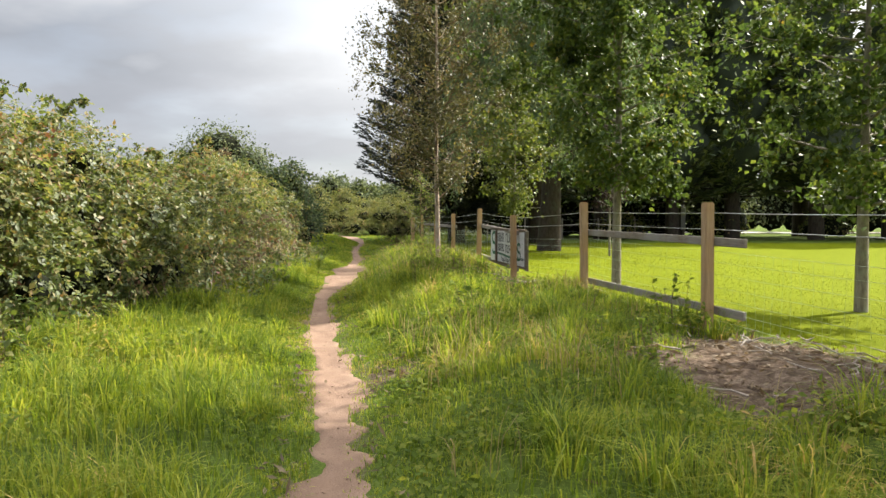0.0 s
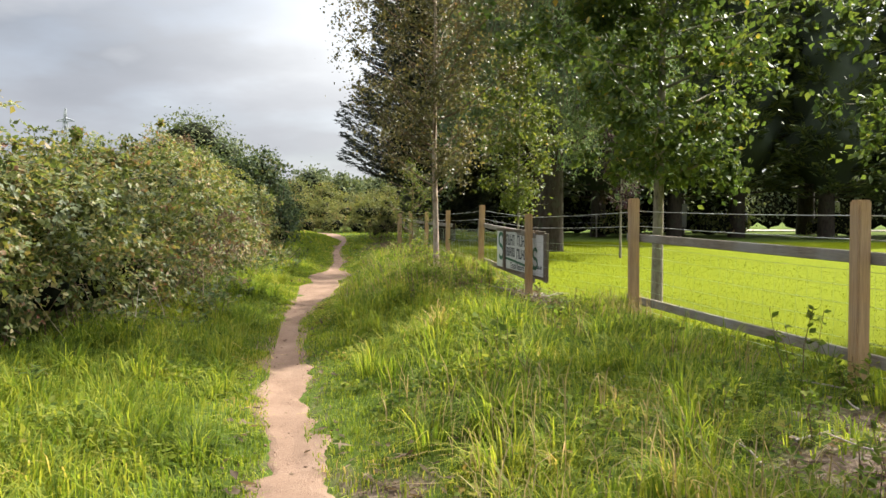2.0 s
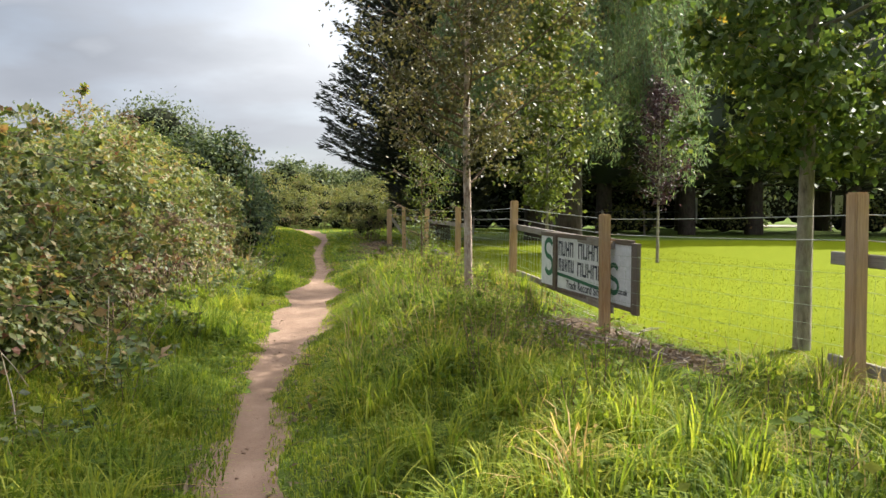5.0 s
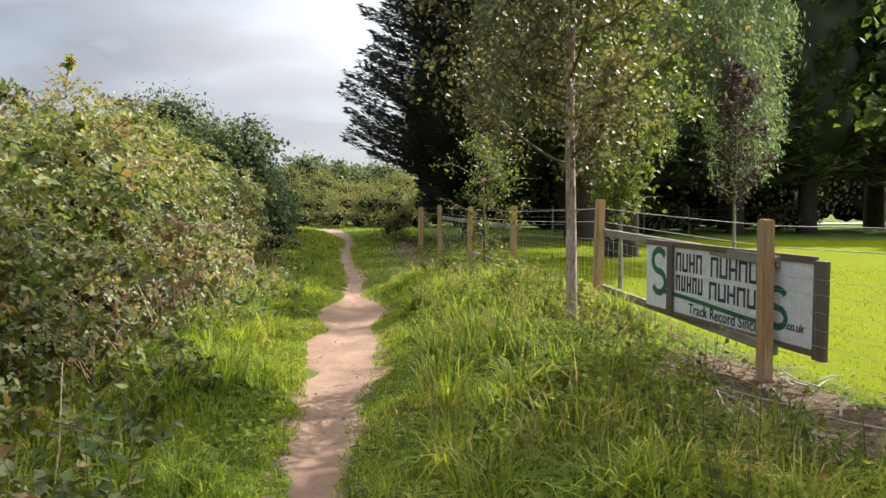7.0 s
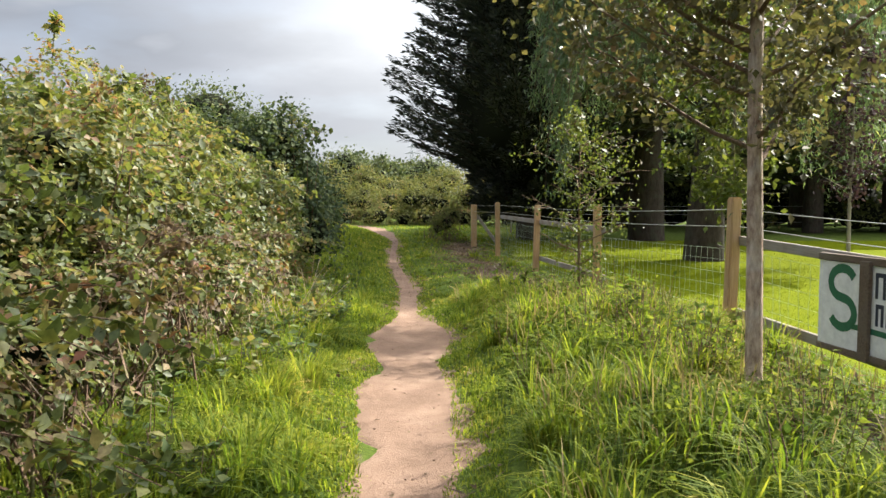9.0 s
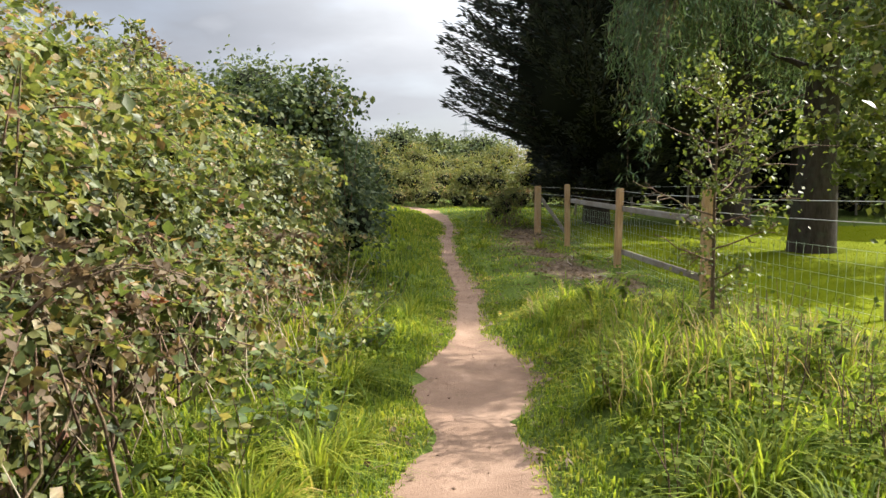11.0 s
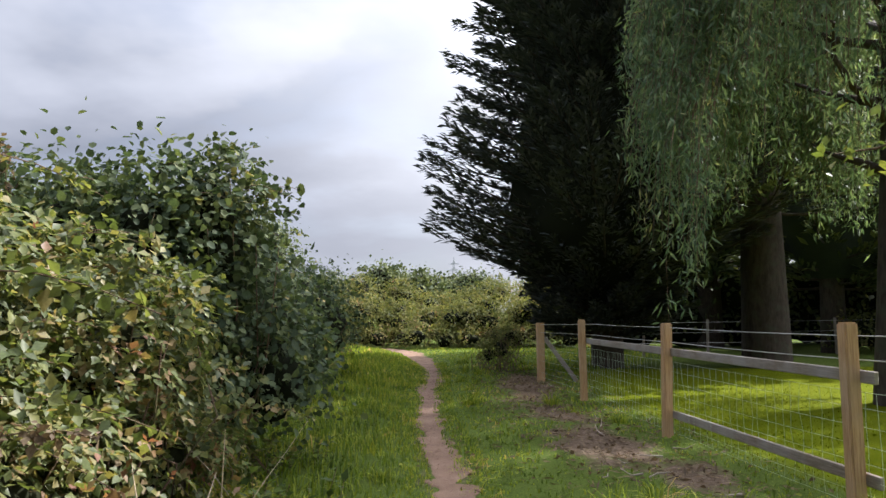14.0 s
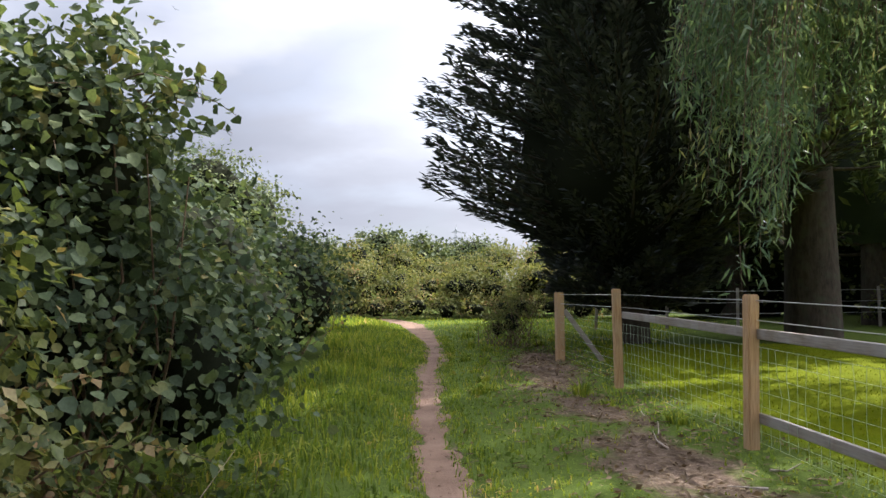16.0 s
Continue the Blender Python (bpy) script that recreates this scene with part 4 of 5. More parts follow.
def conifer(name, at, tall, reach, label, branches, sprays, low=0.4, core=0.62, size=0.5, profile=None, bare=0.0, girth=0.45, mat=None):
    """A cypress: tiers of upswept branches that end in feathery flat sprays, round a solid mass painted as inner shade.
    """
    t = thing(name, (*at, 0), label, "tree")
    profile = profile or (lambda u: (1 - u) ** 0.6 * (0.86 + 0.14 * math.sin(u * 40)))
    u = np.linspace(0, 1, 8)
    mesh_object("trunk", *tube(np.stack([0 * u, 0 * u, u * tall - 0.1], 1), girth * (1.05 - u), 9), DARK_BARK, t, smooth=True)
    arms, pts, ways, faces_ = [], [], [], []
    for q in range(branches):
        h = low + (tall - low - 0.3) * (q + rng.random()) / branches
        a = q * 2.39996 + rng.normal(0, 0.25)
        bough = float(soft_noise(a % 6.2832 * 2.6, h * 1.5, 1.0, 11))
        ln = reach * profile(h / tall) * (0.76 + 0.36 * bough) * rng.uniform(0.9, 1.08)
        out = np.array([math.cos(a), math.sin(a), 0.0])
        k = np.linspace(0, 1, 6)[:, None]
        c = np.array([0, 0, h]) + out * ln * k + np.array([0, 0, -0.10 * ln]) * k + np.array([0, 0, 0.28 * ln]) * k ** 2.5
        arms.append(tube(c, np.linspace(0.06, 0.008, 6), 4))
        side = np.array([-out[1], out[0], 0])
        m = sprays
        uu = 0.30 + 0.72 * rng.random(m) ** 0.7
        sgn = rng.uniform(-1, 1, m)
        wide = 0.22 * ln * (1.06 - uu) + 0.04
        p = np.stack([np.interp(uu, k[:, 0], c[:, d]) for d in range(3)], 1) + side * (sgn * wide)[:, None] + np.array([0, 0, 1.0]) * rng.normal(0, 0.07, m)[:, None]
        pts.append(p)
        ways.append(out * 1.0 + side * (sgn * 0.9)[:, None] + np.stack([0 * sgn, 0 * sgn, rng.normal(0.32, 0.28, m)], 1))
        faces_.append(np.tile((0, 0, 1.0), (m, 1)) + rng.normal(0, 0.5, (m, 3)))
    tagged(mesh_object("branchwork", *joined(arms), DARK_BARK, t), kind="stuff")
    p, d, fc = np.concatenate(pts), np.concatenate(ways), np.concatenate(faces_)
    v, f = leaf_cloud(p, d, fc, size * rng.uniform(0.5, 1.2, len(p)), "spray", 0.5)
    tagged(mesh_object("crown", v, f, mat or CYPRESS, t), kind="stuff")
    # A solid shell, coloured dark in place of the shade inside the crown.
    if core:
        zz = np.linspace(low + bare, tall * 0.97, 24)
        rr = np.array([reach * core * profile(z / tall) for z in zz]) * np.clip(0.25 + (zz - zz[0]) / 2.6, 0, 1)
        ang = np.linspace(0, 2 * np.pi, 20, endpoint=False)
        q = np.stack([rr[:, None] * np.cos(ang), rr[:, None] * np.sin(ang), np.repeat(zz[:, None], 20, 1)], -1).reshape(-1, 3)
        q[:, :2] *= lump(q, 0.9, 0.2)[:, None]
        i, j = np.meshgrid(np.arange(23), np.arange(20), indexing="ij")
        mesh_object("inner_growth", q, np.stack([i * 20 + j, i * 20 + (j + 1) % 20, (i + 1) * 20 + (j + 1) % 20, (i + 1) * 20 + j], -1).reshape(-1, 4), SHADE_CORE if mat else DARK_CORE, t, "solid core for inner branches, with their shade painted in")
    return t


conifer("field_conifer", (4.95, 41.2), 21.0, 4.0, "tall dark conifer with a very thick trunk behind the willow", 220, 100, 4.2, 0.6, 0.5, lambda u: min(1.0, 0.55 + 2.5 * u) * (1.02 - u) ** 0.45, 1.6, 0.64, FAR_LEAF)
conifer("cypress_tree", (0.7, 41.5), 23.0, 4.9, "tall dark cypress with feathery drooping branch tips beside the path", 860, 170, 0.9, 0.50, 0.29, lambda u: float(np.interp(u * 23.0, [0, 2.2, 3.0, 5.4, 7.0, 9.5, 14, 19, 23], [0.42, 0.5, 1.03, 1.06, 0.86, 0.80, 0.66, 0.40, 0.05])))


def field_trees():
    """The dark row of tall conifers along the far side of the field."""
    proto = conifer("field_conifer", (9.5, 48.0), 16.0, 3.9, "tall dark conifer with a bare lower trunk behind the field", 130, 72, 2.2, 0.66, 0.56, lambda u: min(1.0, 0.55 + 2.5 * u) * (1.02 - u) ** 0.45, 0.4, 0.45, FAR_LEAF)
    proto["group"] = "conifers along the field"
    for x, y, s in ((13.5, 47.0, 0.95), (17.2, 47.5, 1.05), (21.5, 46.0, 1.0), (26.0, 46.5, 0.92), (30.5, 45.0, 1.05), (35.5, 45.0, 1.0), (41.0, 43.0, 1.1), (46.5, 41.5, 1.0), (15.5, 53.0, 1.2), (24.0, 53.5, 1.25), (34.0, 52.5, 1.2), (6.5, 53.0, 1.2), (52.0, 40.0, 1.1)):
        c = copy_thing(proto, pose(x, y, 0, 0, 0, rng.uniform(0, 360)))
        c.scale = (s, s, s)


field_trees()
for x, y, top in ((5.5, 54, 4.0), (9.5, 55, 4.2), (13.5, 56, 4.0), (18, 57, 4.4), (22, 65, 5.0), (27, 66, 5.2), (32.5, 65, 5.0), (38, 64, 5.2), (44, 62, 5.0), (50, 60, 5.4), (57, 57, 5.5)):
    bush("boundary_bush", [(dx, rng.uniform(-0.5, 0.5), top * k, 2.0, 1.5, top * 0.36) for dx in (-2.2, 0, 2.2) for k in (0.3, 0.62)], (x, y), 3200, FAR_LEAF, "dark boundary bush behind the conifers", 0.3, core=0.78, group="boundary hedge", stems=False)
for x, y, s in ((10.5, 47.5, 1.1), (16.5, 48, 1.0), (22.5, 47, 1.2), (29, 46, 1.0)):
    bush("shrub", [(0, 0, 0.7 * s, 1.2, 0.9, 0.7 * s), (0.9, 0.3, 0.55, 0.9, 0.8, 0.55), (-0.8, -0.2, 0.5, 0.8, 0.7, 0.5)], (x, y), 1500, FAR_BRAMBLE, "low sunlit shrub under the trees at the field's edge", 0.16, group="shrubs under the conifers", stems=False)


def dome_tree(at, tall, reach, leaves, label, size=0.2, mat=None):
    low, r = tall * 0.42, reach
    blobs = [(0, 0, tall - 0.5 * r, 0.62 * r, 0.62 * r, 0.5 * r)]
    blobs += [(0.5 * r * math.cos(a), 0.5 * r * math.sin(a), low + rng.uniform(0, 0.22) * tall, 0.52 * r, 0.52 * r, 0.45 * r) for a in np.arange(0, 6.2, 0.9)]
    t = bush("far_tree", blobs, at, leaves, mat or FAR_LEAF, label, size, "oval", 24, 1.2, 0.7, "tree")
    u = np.linspace(0, 1, 4)
    mesh_object("trunk", *tube(np.stack([0 * u, 0 * u, u * tall * 0.6 - 0.05], 1), 0.03 * tall * (1.1 - 0.6 * u), 8), DARK_BARK, t, smooth=True)
    return t


dome_tree((-15.6, 56.0), 7.6, 3.7, 14000, "rounded dark tree standing behind the brambles")
for x, y, tall, r in ((-11.0, 78.0, 5.4, 3.0), (-16.5, 84.0, 5.2, 3.2), (-4.5, 86.0, 5.2, 3.2), (2.0, 80.0, 5.0, 3.0), (-7.6, 74.0, 4.6, 2.4), (-26.0, 70.0, 6.0, 4.0)):
    dome_tree((x, y), tall, r, 5000, "distant leafy tree above the far hedge", 0.28)
for q in range(16):
    a = radians(-62 + q * 8.2)
    dome_tree((150 * math.sin(a), 150 * math.cos(a)), rng.uniform(6.0, 7.5), 7.0, 3000, "far tree of the distant treeline", 0.7)

# ---- fence ----
POST_TOP = 1.42
fence = thing("fence", (0, 0, 0), "wooden post and rail fence with wire strands and stock netting", "fence")


def post_mesh(tall, r=0.056):
    bm = bmesh.new()
    bmesh.ops.create_cube(bm, size=1, matrix=Matrix.LocRotScale((0, 0, tall / 2 - 0.15), None, (2 * r, 2 * r, tall + 0.3)))
    bmesh.ops.bevel(bm, geom=bm.edges[:], offset=0.013, segments=2, affect="EDGES")
    for v in bm.verts:
        v.co.x += 0.004 * math.sin(v.co.z * 5)
    return bm


for q, (x, y) in enumerate(FENCE):
    z = float(height(x, y))
    p = part("post", post_mesh(POST_TOP + (0.0, 0.03, -0.02)[q % 3]), POST_WOOD, fence, "square brown timber post")
    p.matrix_basis = pose(x, y, z, rng.normal(0, 0.8), rng.normal(0, 0.8), 12 + rng.normal(0, 3))
ex, ey = -1.4, 37.0
p = part("post", post_mesh(1.3, 0.075), POST_WOOD, fence, "thick round end post")
p.matrix_basis = pose(ex, ey, 0.05, 0, 0, 20)
brace = part("brace", post_mesh(1.2, 0.045), RAIL_WOOD, fence, "slanting timber brace against the end post")
brace.matrix_basis = pose(ex + 0.78, ey - 0.12, 0.05, 0, -36, -10)


def beam(a, b, deep, thick, mat, name, label=""):
    a, b = Vector(a), Vector(b)
    ln = (b - a).length
    bm = bmesh.new()
    bmesh.ops.create_cube(bm, size=1, matrix=Matrix.Diagonal((thick, deep, ln, 1)))
    bmesh.ops.bevel(bm, geom=bm.edges[:], offset=0.006, segments=1, affect="EDGES")
    ob = part(name, bm, mat, fence, label)
    d = (b - a).normalized()
    side = d.cross(Vector((0, 0, 1))).normalized()
    upv = side.cross(d)
    ob.matrix_basis = Matrix.Translation((a + b) / 2) @ Matrix((side, upv, d)).transposed().to_4x4()
    return ob


def at_fence(k, extra=0.0, off=0.0):
    """The point at a post, moved along the fence towards the next post and off to the path's side."""
    a = Vector(FENCE[k])
    d = (Vector(FENCE[min(k + 1, len(FENCE) - 1)]) - Vector(FENCE[max(k - 1, 0)])).normalized()
    s = Vector((-d.y, d.x))
    q = a + d * extra + s * off
    return q.x, q.y


for k, before, after in ((3, -0.62, 0.35), (5, -0.05, 0.15), (7, -0.2, 0.0), (8, 0.0, 0.0)):
    for z_ in (1.06, 0.30):
        if (k, z_) == (8, 0.30):
            continue
        a, b = at_fence(k, before, -0.075), at_fence(k + 1, after, -0.075)
        beam((*a, z_ + height(*FENCE[k]) * 0.6), (*b, z_ + height(*FENCE[k + 1]) * 0.6), 0.095, 0.038, RAIL_WOOD, "rail", "weathered grey-brown timber rail")


def strand(z_, r, mat, sag=0.012):
    pts = []
    for k in range(len(FENCE) - 1):
        a, b = np.array(at_fence(k, 0, -0.062)), np.array(at_fence(k + 1, 0, -0.062))
        for u_ in np.linspace(0, 1, 7)[:-1]:
            pts.append((*(a + (b - a) * u_), z_ + 0.7 * (height(*FENCE[k]) * (1 - u_) + height(*FENCE[k + 1]) * u_) - sag * 4 * u_ * (1 - u_)))
    pts.append((ex, ey, z_ - 0.05))
    return tube(pts, np.full(len(pts), r), 4)


for z_ in (1.36, 1.18):
    mesh_object("wire_strand", *strand(z_, 0.0042, WIRE), WIRE, fence, "plain galvanised wire strand")


def netting():
    pieces = [strand(z_, 0.0017, NET_WIRE) for z_ in (0.08, 0.18, 0.29, 0.41, 0.54, 0.68, 0.82, 0.94)]
    for k in range(len(FENCE) - 1):
        a, b = np.array(at_fence(k, 0, -0.062)), np.array(at_fence(k + 1, 0, -0.062))
        m = int(np.linalg.norm(b - a) / 0.15)
        for u_ in (np.arange(m) + 0.5) / m:
            x_, y_ = a + (b - a) * u_
            z0 = 0.7 * (height(*FENCE[k]) * (1 - u_) + height(*FENCE[k + 1]) * u_)
            z1 = np.linspace(0.08, 0.94, 5)
            pieces.append(tube(np.stack([x_ + rng.normal(0, 0.008, 5), np.full(5, y_) + rng.normal(0, 0.008, 5), z0 + z1], 1), np.full(5, 0.0009 if y_ < 19 else 0.0021), 3))
    return joined(pieces[:8]), joined(pieces[8:])


for v_f in netting():
    tagged(mesh_object("netting", *v_f, NET_WIRE, fence, "square-meshed stock netting"), kind="stuff")


# ---- the sign on the fence ----
SIGN_A, SIGN_B = Vector((1.15, 18.95, 0.36)), Vector((1.69, 15.9, 0.36))     # its far and near lower corners
SIGN_H = 0.78
sign = thing("sign_board", SIGN_A, "white advertising board with dark lettering in a timber frame", "sign")
along_u = (SIGN_B - SIGN_A)
SIGN_L = along_u.length
along_u.normalize()
normal = along_u.cross(Vector((0, 0, 1))).normalized()
sign.matrix_world = Matrix.Translation(SIGN_A) @ Matrix((along_u, Vector((0, 0, 1)), normal)).transposed().to_4x4()


def slab(name, u0, u1, v0, v1, out, thick, mat, label="", bev=0.004):
    bm = bmesh.new()
    bmesh.ops.create_cube(bm, size=1, matrix=Matrix.LocRotScale(((u0 + u1) / 2, (v0 + v1) / 2, out + thick / 2), None, (u1 - u0, v1 - v0, thick)))
    if bev:
        bmesh.ops.bevel(bm, geom=bm.edges[:], offset=bev, segments=1, affect="EDGES")
    return part(name, bm, mat, sign, label)


panel = slab("panel", 0, SIGN_L - 0.14, 0.05, SIGN_H - 0.03, 0, 0.012, BOARD, "weathered white panel")
slab("frame_stile", SIGN_L - 0.14, SIGN_L, -0.02, SIGN_H, -0.02, 0.05, SIGN_WOOD, "dark weathered timber stile")
slab("frame_stile", 0.55, 0.66, 0.0, SIGN_H, 0.014, 0.035, SIGN_WOOD, "dark weathered timber stile")
slab("frame_rail", 0, SIGN_L - 0.14, SIGN_H - 0.03, SIGN_H + 0.03, -0.02, 0.045, SIGN_WOOD, "dark timber frame rail")
slab("frame_rail", 0, SIGN_L - 0.14, 0.0, 0.05, -0.02, 0.045, SIGN_WOOD, "dark timber frame rail")


def ribbon(points, wide, name, mat, out=0.014):
    """A flat painted band that follows points on the board."""
    p = np.array(points, float)
    d = unit(np.gradient(p, axis=0))
    s = np.stack([-d[:, 1], d[:, 0]], 1) * wide / 2
    v = [(*q, out) for q in p - s] + [(*q, out) for q in p + s]
    m = len(p)
    return mesh_object(name, v, [(k, k + 1, m + k + 1, m + k) for k in range(m - 1)], mat, panel)


def curl(u0, u1, v0, v1):
    """A plain double curve."""
    a = np.linspace(0.15 * np.pi, 1.5 * np.pi, 12)
    cu, ru, rv = (u0 + u1) / 2, (u1 - u0) / 2, (v1 - v0) / 4
    top = np.stack([cu + ru * np.cos(a), v1 - rv + rv * np.sin(a)], 1)
    bot = np.stack([cu - ru * np.cos(a), v0 + rv - rv * np.sin(a)], 1)[::-1]
    return np.concatenate([top, bot])


ribbon(curl(0.16, 0.46, 0.22, 0.70), 0.075, "emblem", GREEN_INK)
ribbon(curl(2.36, 2.60, 0.17, 0.50), 0.06, "emblem", GREEN_INK)
uu = np.linspace(0.42, 2.42, 24)
ribbon(np.stack([uu, 0.235 + 0.012 * np.sin(uu * 2.2) - 0.03 * (uu - 0.42)], 1), 0.045, "underline", GREEN_INK)


def glyph_bars(u0, u1, v0, v1, count):
    """A word as one plain upright shape for each character: two stems and a joining bar."""
    step = (u1 - u0) / count
    for c in range(count):
        a, b = u0 + c * step + 0.012, u0 + (c + 1) * step - 0.012
        th = min(0.034, (b - a) * 0.36)
        level = (v1 - th / 2, v0 + th / 2, (v0 + v1) / 2)[c % 3]
        for line in (((a + th / 2, v0), (a + th / 2, v1)), ((b - th / 2, v0), (b - th / 2, v1)), ((a, level), (b, level))):
            ribbon(line, th, "lettering", INK, 0.0135 + 0.0006 * (line[0][1] == line[1][1]))


glyph_bars(0.68, 1.24, 0.50, 0.70, 4)
glyph_bars(1.38, 2.20, 0.50, 0.70, 5)
glyph_bars(0.69, 1.26, 0.29, 0.46, 5)
glyph_bars(1.36, 2.34, 0.27, 0.45, 6)


def words(text, u0, v0, size, mat):
    cu = bpy.data.curves.new("writing", "FONT")
    cu.body, cu.size, cu.extrude, cu.offset = text, size, 0.001, 0.002
    tmp = new("writing", cu)
    bpy.context.view_layer.update()
    me = bpy.data.meshes.new_from_object(tmp.evaluated_get(bpy.context.evaluated_depsgraph_get()))
    bpy.data.objects.remove(tmp)
    me.materials.clear()
    me.materials.append(mat)
    ob = new("writing", me)
    ob.parent = panel
    ob.location = (u0, v0, 0.0145)
    return ob


words("Track Record Since", 0.98, 0.075, 0.155, INK)
words(".co.uk", 2.60, 0.17, 0.10, INK)

# ---- dead branches and sticks ----
for cx, cy, k, sx, sy in ((1.0, 15.7, 46, 0.45, 1.3), (2.9, 7.0, 30, 0.8, 0.8), (3.8, 5.8, 26, 0.8, 0.9), (-1.0, 27.0, 16, 0.4, 3.0)):
    for _ in range(k):
        x, y = cx + rng.normal(0, sx), cy + rng.normal(0, sy)
        if abs(x - path_x(y)) < path_w(y) / 2 + 0.1:
            continue
        ln, a = rng.uniform(0.15, 0.85 if 14 < cy < 17 else 0.4), rng.uniform(0, np.pi)
        d = np.array([math.cos(a), math.sin(a), rng.uniform(-0.02, 0.22)]) * ln
        p0 = np.array([0, 0, 0.02 + rng.uniform(0, 0.06)])
        pts = np.stack([p0, p0 + d * 0.5 + rng.normal(0, 0.025, 3), p0 + d])
        st = mesh_object("stick", *tube(pts, (rng.uniform(0.006, 0.013), 0.007, 0.003), 5), DEAD_STICK)
        st.location = (x, y, float(height(x, y)))
        tagged(st, "bleached dead stick lying among plant litter", "stick", "dead sticks by the fence")

# ---- grit, clods and fallen leaves on the path ----
k = 900
y = rng.uniform(3, 44, k)
x = path_x(y) + rng.uniform(-1, 1, k) * path_w(y) * 0.5
clod_v, clod_f = [], []
base = np.array([(1, 0, 0), (-1, 0, 0), (0, 1, 0), (0, -1, 0), (0, 0, 1), (0, 0, -1)], float)
octa = np.array([(0, 2, 4), (2, 1, 4), (1, 3, 4), (3, 0, 4), (2, 0, 5), (1, 2, 5), (3, 1, 5), (0, 3, 5)])
for q in range(k):
    r = 0.004 + 0.014 * rng.random() ** 3
    clod_v.append(base * r * rng.uniform(0.6, 1.2, (6, 3)) * (1, 1, 0.6) + (x[q], y[q], float(height(x[q], y[q])) + 0.024))
    clod_f.append(octa + 6 * q)
tagged(mesh_object("grit", np.concatenate(clod_v), np.concatenate(clod_f), PATH), "small clods and stones of dry earth on the path", "stones", kind="stuff")
k = 260
y = rng.uniform(3, 40, k)
x = path_x(y) + rng.normal(0, 0.5, k) * path_w(y)
p = np.stack([x, y, height(x, y) + 0.03], 1)
d = rng.normal(size=(k, 3)) * (1, 1, 0.15)
v, f = leaf_cloud(p, d, np.tile((0, 0, 1.0), (k, 1)) + rng.normal(0, 0.25, (k, 3)), rng.uniform(0.02, 0.05, k), "oval")
tagged(mesh_object("fallen_leaves", v, f, STRAW), "scattered dry fallen leaves on the path", "leaves", kind="stuff")

# ---- dead stalks by the hedge, and a pale seeding climber over it ----
stalks = []
for _ in range(60):
    y = rng.uniform(9, 26) if rng.random() < 0.5 else rng.uniform(16.5, 22.5)
    x = float(along(HEDGE, y)) + rng.uniform(-0.15, 0.45)
    top = np.array([x + rng.normal(0, 0.3), y + rng.normal(0, 0.3), float(height(x, y)) + rng.uniform(0.4, 0.95)])
    stalks.append(tube(np.stack([(x, y, float(height(x, y)) - 0.02), (top + (x, y, 0.1)) / 2 + (0.02, 0, 0), top]), (0.005, 0.004, 0.002), 4))
tagged(mesh_object("dead_stalks", *joined(stalks), PALE_STALK), "pale dead plant stalks standing by the hedge", "plants", kind="stuff")
for y in (16.8, 18.4, 19.9, 21.3):
    x = float(along(HEDGE, y))
    bush("withered_bramble", [(-0.35 + rng.uniform(-0.2, 0.2), dy, rng.uniform(0.4, 0.8), 0.42, 0.5, rng.uniform(0.35, 0.6)) for dy in (-0.6, 0.0, 0.6)], (x, y), 260, STRAW, "brown withered bramble stems and leaves at the hedge's foot", 0.075, canes=9, cane_len=0.7, core=0, group="withered brambles", compound=True)
bush("seeding_climber", [(0, 0, 2.95, 0.28, 0.3, 0.42), (0.2, 0.3, 2.7, 0.25, 0.25, 0.3)], (-6.7, 24.4), 900, STRAW, "pale yellow-brown seed heads of a climber over the hedge", 0.07, canes=6, cane_len=0.4, core=0)

# ---- weeds ----
for _ in range(60):
    y = rng.uniform(4, 24)
    x = float(path_x(y) + path_w(y) / 2 + rng.uniform(0.5, 1.0) * (along(FENCE_XY, y) - path_x(y) - 0.6))
    if bareness(np.array(x), np.array(y)) > 0.4:
        continue
    weed((x, y), rng.uniform(0.15, 0.4), 56, 0.28, HERB, "low leafy weeds among the grass of the bank", 0.06)
for x, y, tall, k in ((2.62, 9.1, 0.62, 84), (2.75, 8.5, 0.35, 60), (0.3, 9.2, 0.4, 90), (0.9, 10.6, 0.4, 70), (-0.9, 20.6, 0.5, 120), (-1.2, 22.4, 0.5, 120), (-1.5, 19.8, 0.35, 80), (0.1, 18.6, 0.6, 120), (-0.4, 19.2, 0.55, 100), (-2.0, 38.5, 0.5, 100)):
    weed((x, y), tall, k, 0.3, HERB, "clump of leafy green weeds in the rough grass", 0.085)
for _ in range(70):      # tall herbs and nettles on the bank by the birch
    y = rng.uniform(11.5, 20.5)
    x = float(np.interp(y, [11.5, 20.5], [0.7, -0.55]) + rng.normal(0, 0.45))
    if x > path_x(y) + path_w(y) / 2 + 0.35 and bareness(np.array(x), np.array(y)) < 0.55:
        weed((x, y), rng.uniform(0.25, 0.6), 84, 0.25, HERB, "tall leafy herbs and nettles on the bank", 0.05, "herb_clump")
for _ in range(90):
    y = rng.uniform(5, 27)
    x = float(along(HEDGE, y)) + rng.uniform(-0.1, 0.75)
    weed((x, y), rng.uniform(0.25, 0.6), 60, 0.3, BRAMBLE if rng.random() < 0.5 else ALDER, "low bramble and nettle shoots in the grass by the hedge", 0.09)

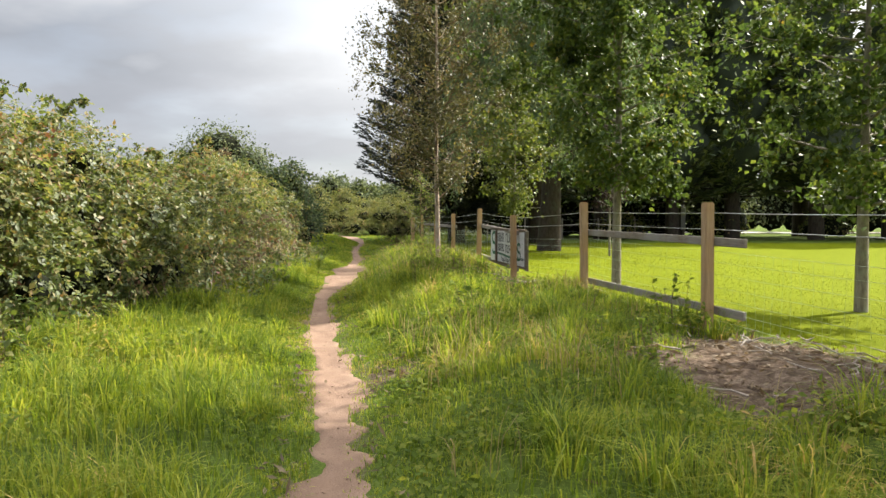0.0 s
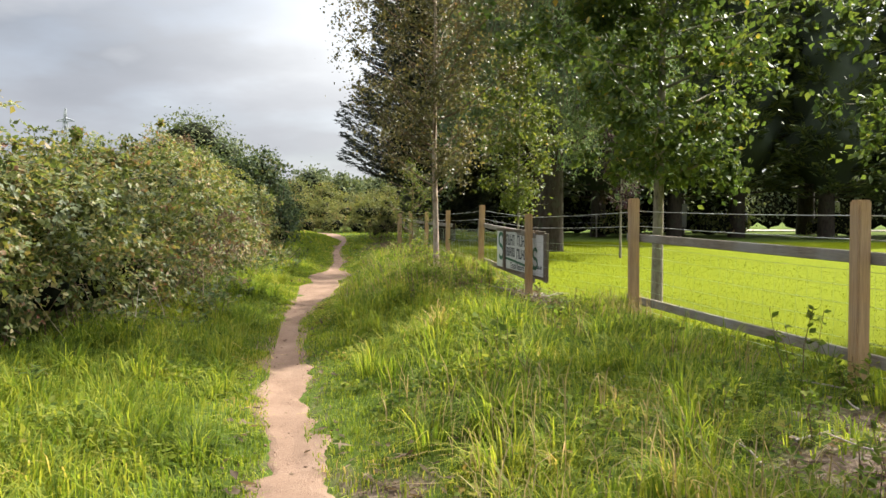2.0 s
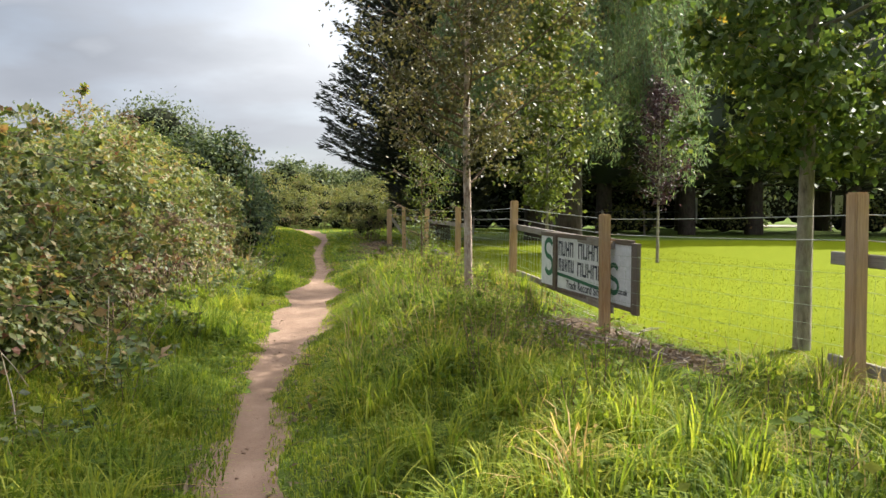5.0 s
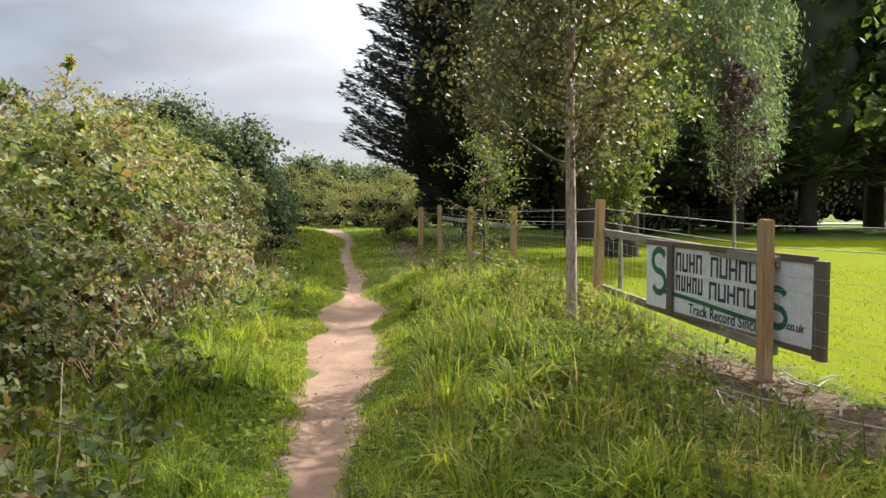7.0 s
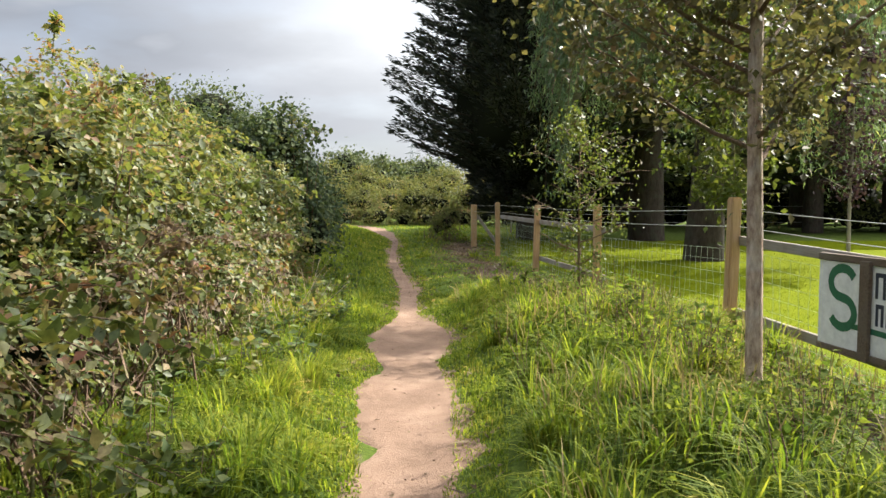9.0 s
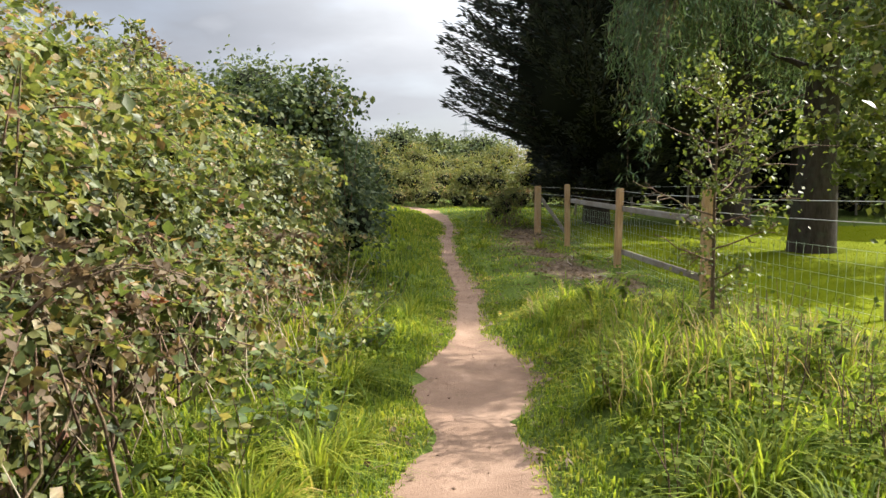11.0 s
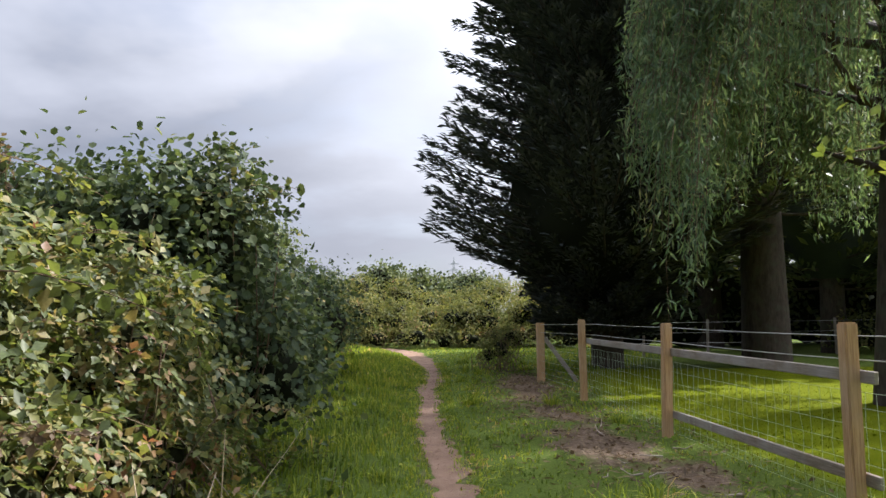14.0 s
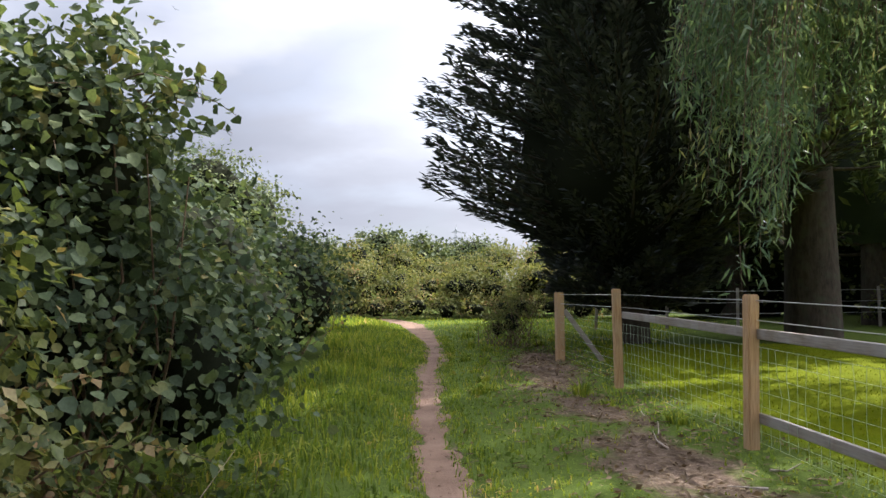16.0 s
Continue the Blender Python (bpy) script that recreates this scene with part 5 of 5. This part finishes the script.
# ---- far things ----
def small_board(at, label, wide, low_, high_):
    t = thing("notice_board", (*at, 0), label, "sign")
    bm = bmesh.new()
    bmesh.ops.create_cube(bm, size=1, matrix=Matrix.LocRotScale((0, 0, (low_ + high_) / 2), None, (wide, 0.04, high_ - low_)))
    bmesh.ops.bevel(bm, geom=bm.edges[:], offset=0.01, segments=1, affect="EDGES")
    part("panel", bm, PALE, t)
    for x_ in (-wide * 0.35, wide * 0.35) if wide > 0.4 else (0,):
        mesh_object("leg", *tube([(x_, 0.05, -0.1), (x_, 0.05, high_)], (0.04, 0.04), 6), RAIL_WOOD, t)


small_board((26.3, 55.0), "pale notice board on legs beyond the field", 1.3, 0.9, 2.1)
small_board((15.2, 50.5), "narrow white marker board under the trees", 0.28, 0.5, 1.9)

back_fence = thing("fence", (0, 0, 0), "old wire fence with thin posts behind the conifer", "fence")
for k in range(7):
    bp = part("post", post_mesh(1.25, 0.04), RAIL_WOOD, back_fence)
    bp.matrix_basis = pose(0.4 + 2.2 * k, 46.5 + 0.15 * k, 0, 0, rng.normal(0, 1.5), 0)
for z_ in (0.45, 0.8, 1.15):
    mesh_object("wire_strand", *tube([(0.4 + 2.2 * k, 46.44 + 0.15 * k, z_) for k in range(7)], np.full(7, 0.006), 4), WIRE, back_fence)


def pylon(at, tall):
    t = thing("electricity_pylon", (*at, 0), "grey lattice electricity pylon in the distance", "pylon")
    legs = []
    for sx, sy in ((1, 1), (1, -1), (-1, 1), (-1, -1)):
        legs.append(tube([(sx * 0.1 * tall, sy * 0.1 * tall, -0.2), (sx * 0.035 * tall, sy * 0.035 * tall, 0.6 * tall), (sx * 0.004 * tall, sy * 0.004 * tall, tall)], (0.22, 0.18, 0.12), 4))
    for k in range(9):
        z0, z1 = k / 9 * 0.95, (k + 1) / 9 * 0.95
        w0, w1 = [np.interp(z, (0, 0.6, 1), (0.1, 0.035, 0.004)) * tall for z in (z0, z1)]
        for s in (1, -1):
            legs.append(tube([(-s * w0, -w0, z0 * tall), (s * w1, -w1, z1 * tall)], (0.1, 0.1), 3))
            legs.append(tube([(-s * w0, w0, z0 * tall), (s * w1, w1, z1 * tall)], (0.1, 0.1), 3))
    mesh_object("lattice_tower", *joined(legs), STEEL, t)
    for z, ln in ((0.66, 0.10), (0.77, 0.13), (0.88, 0.09)):
        mesh_object("cross_arm", *joined([tube([(-ln * tall, 0, z * tall), (0, 0, (z + 0.03) * tall), (ln * tall, 0, z * tall)], (0.12, 0.3, 0.12), 4), tube([(-ln * tall, 0, z * tall), (ln * tall, 0, z * tall)], (0.12, 0.12), 4)]), STEEL, t)


pylon((-118, 268), 34)
pylon((-30, 520), 36)
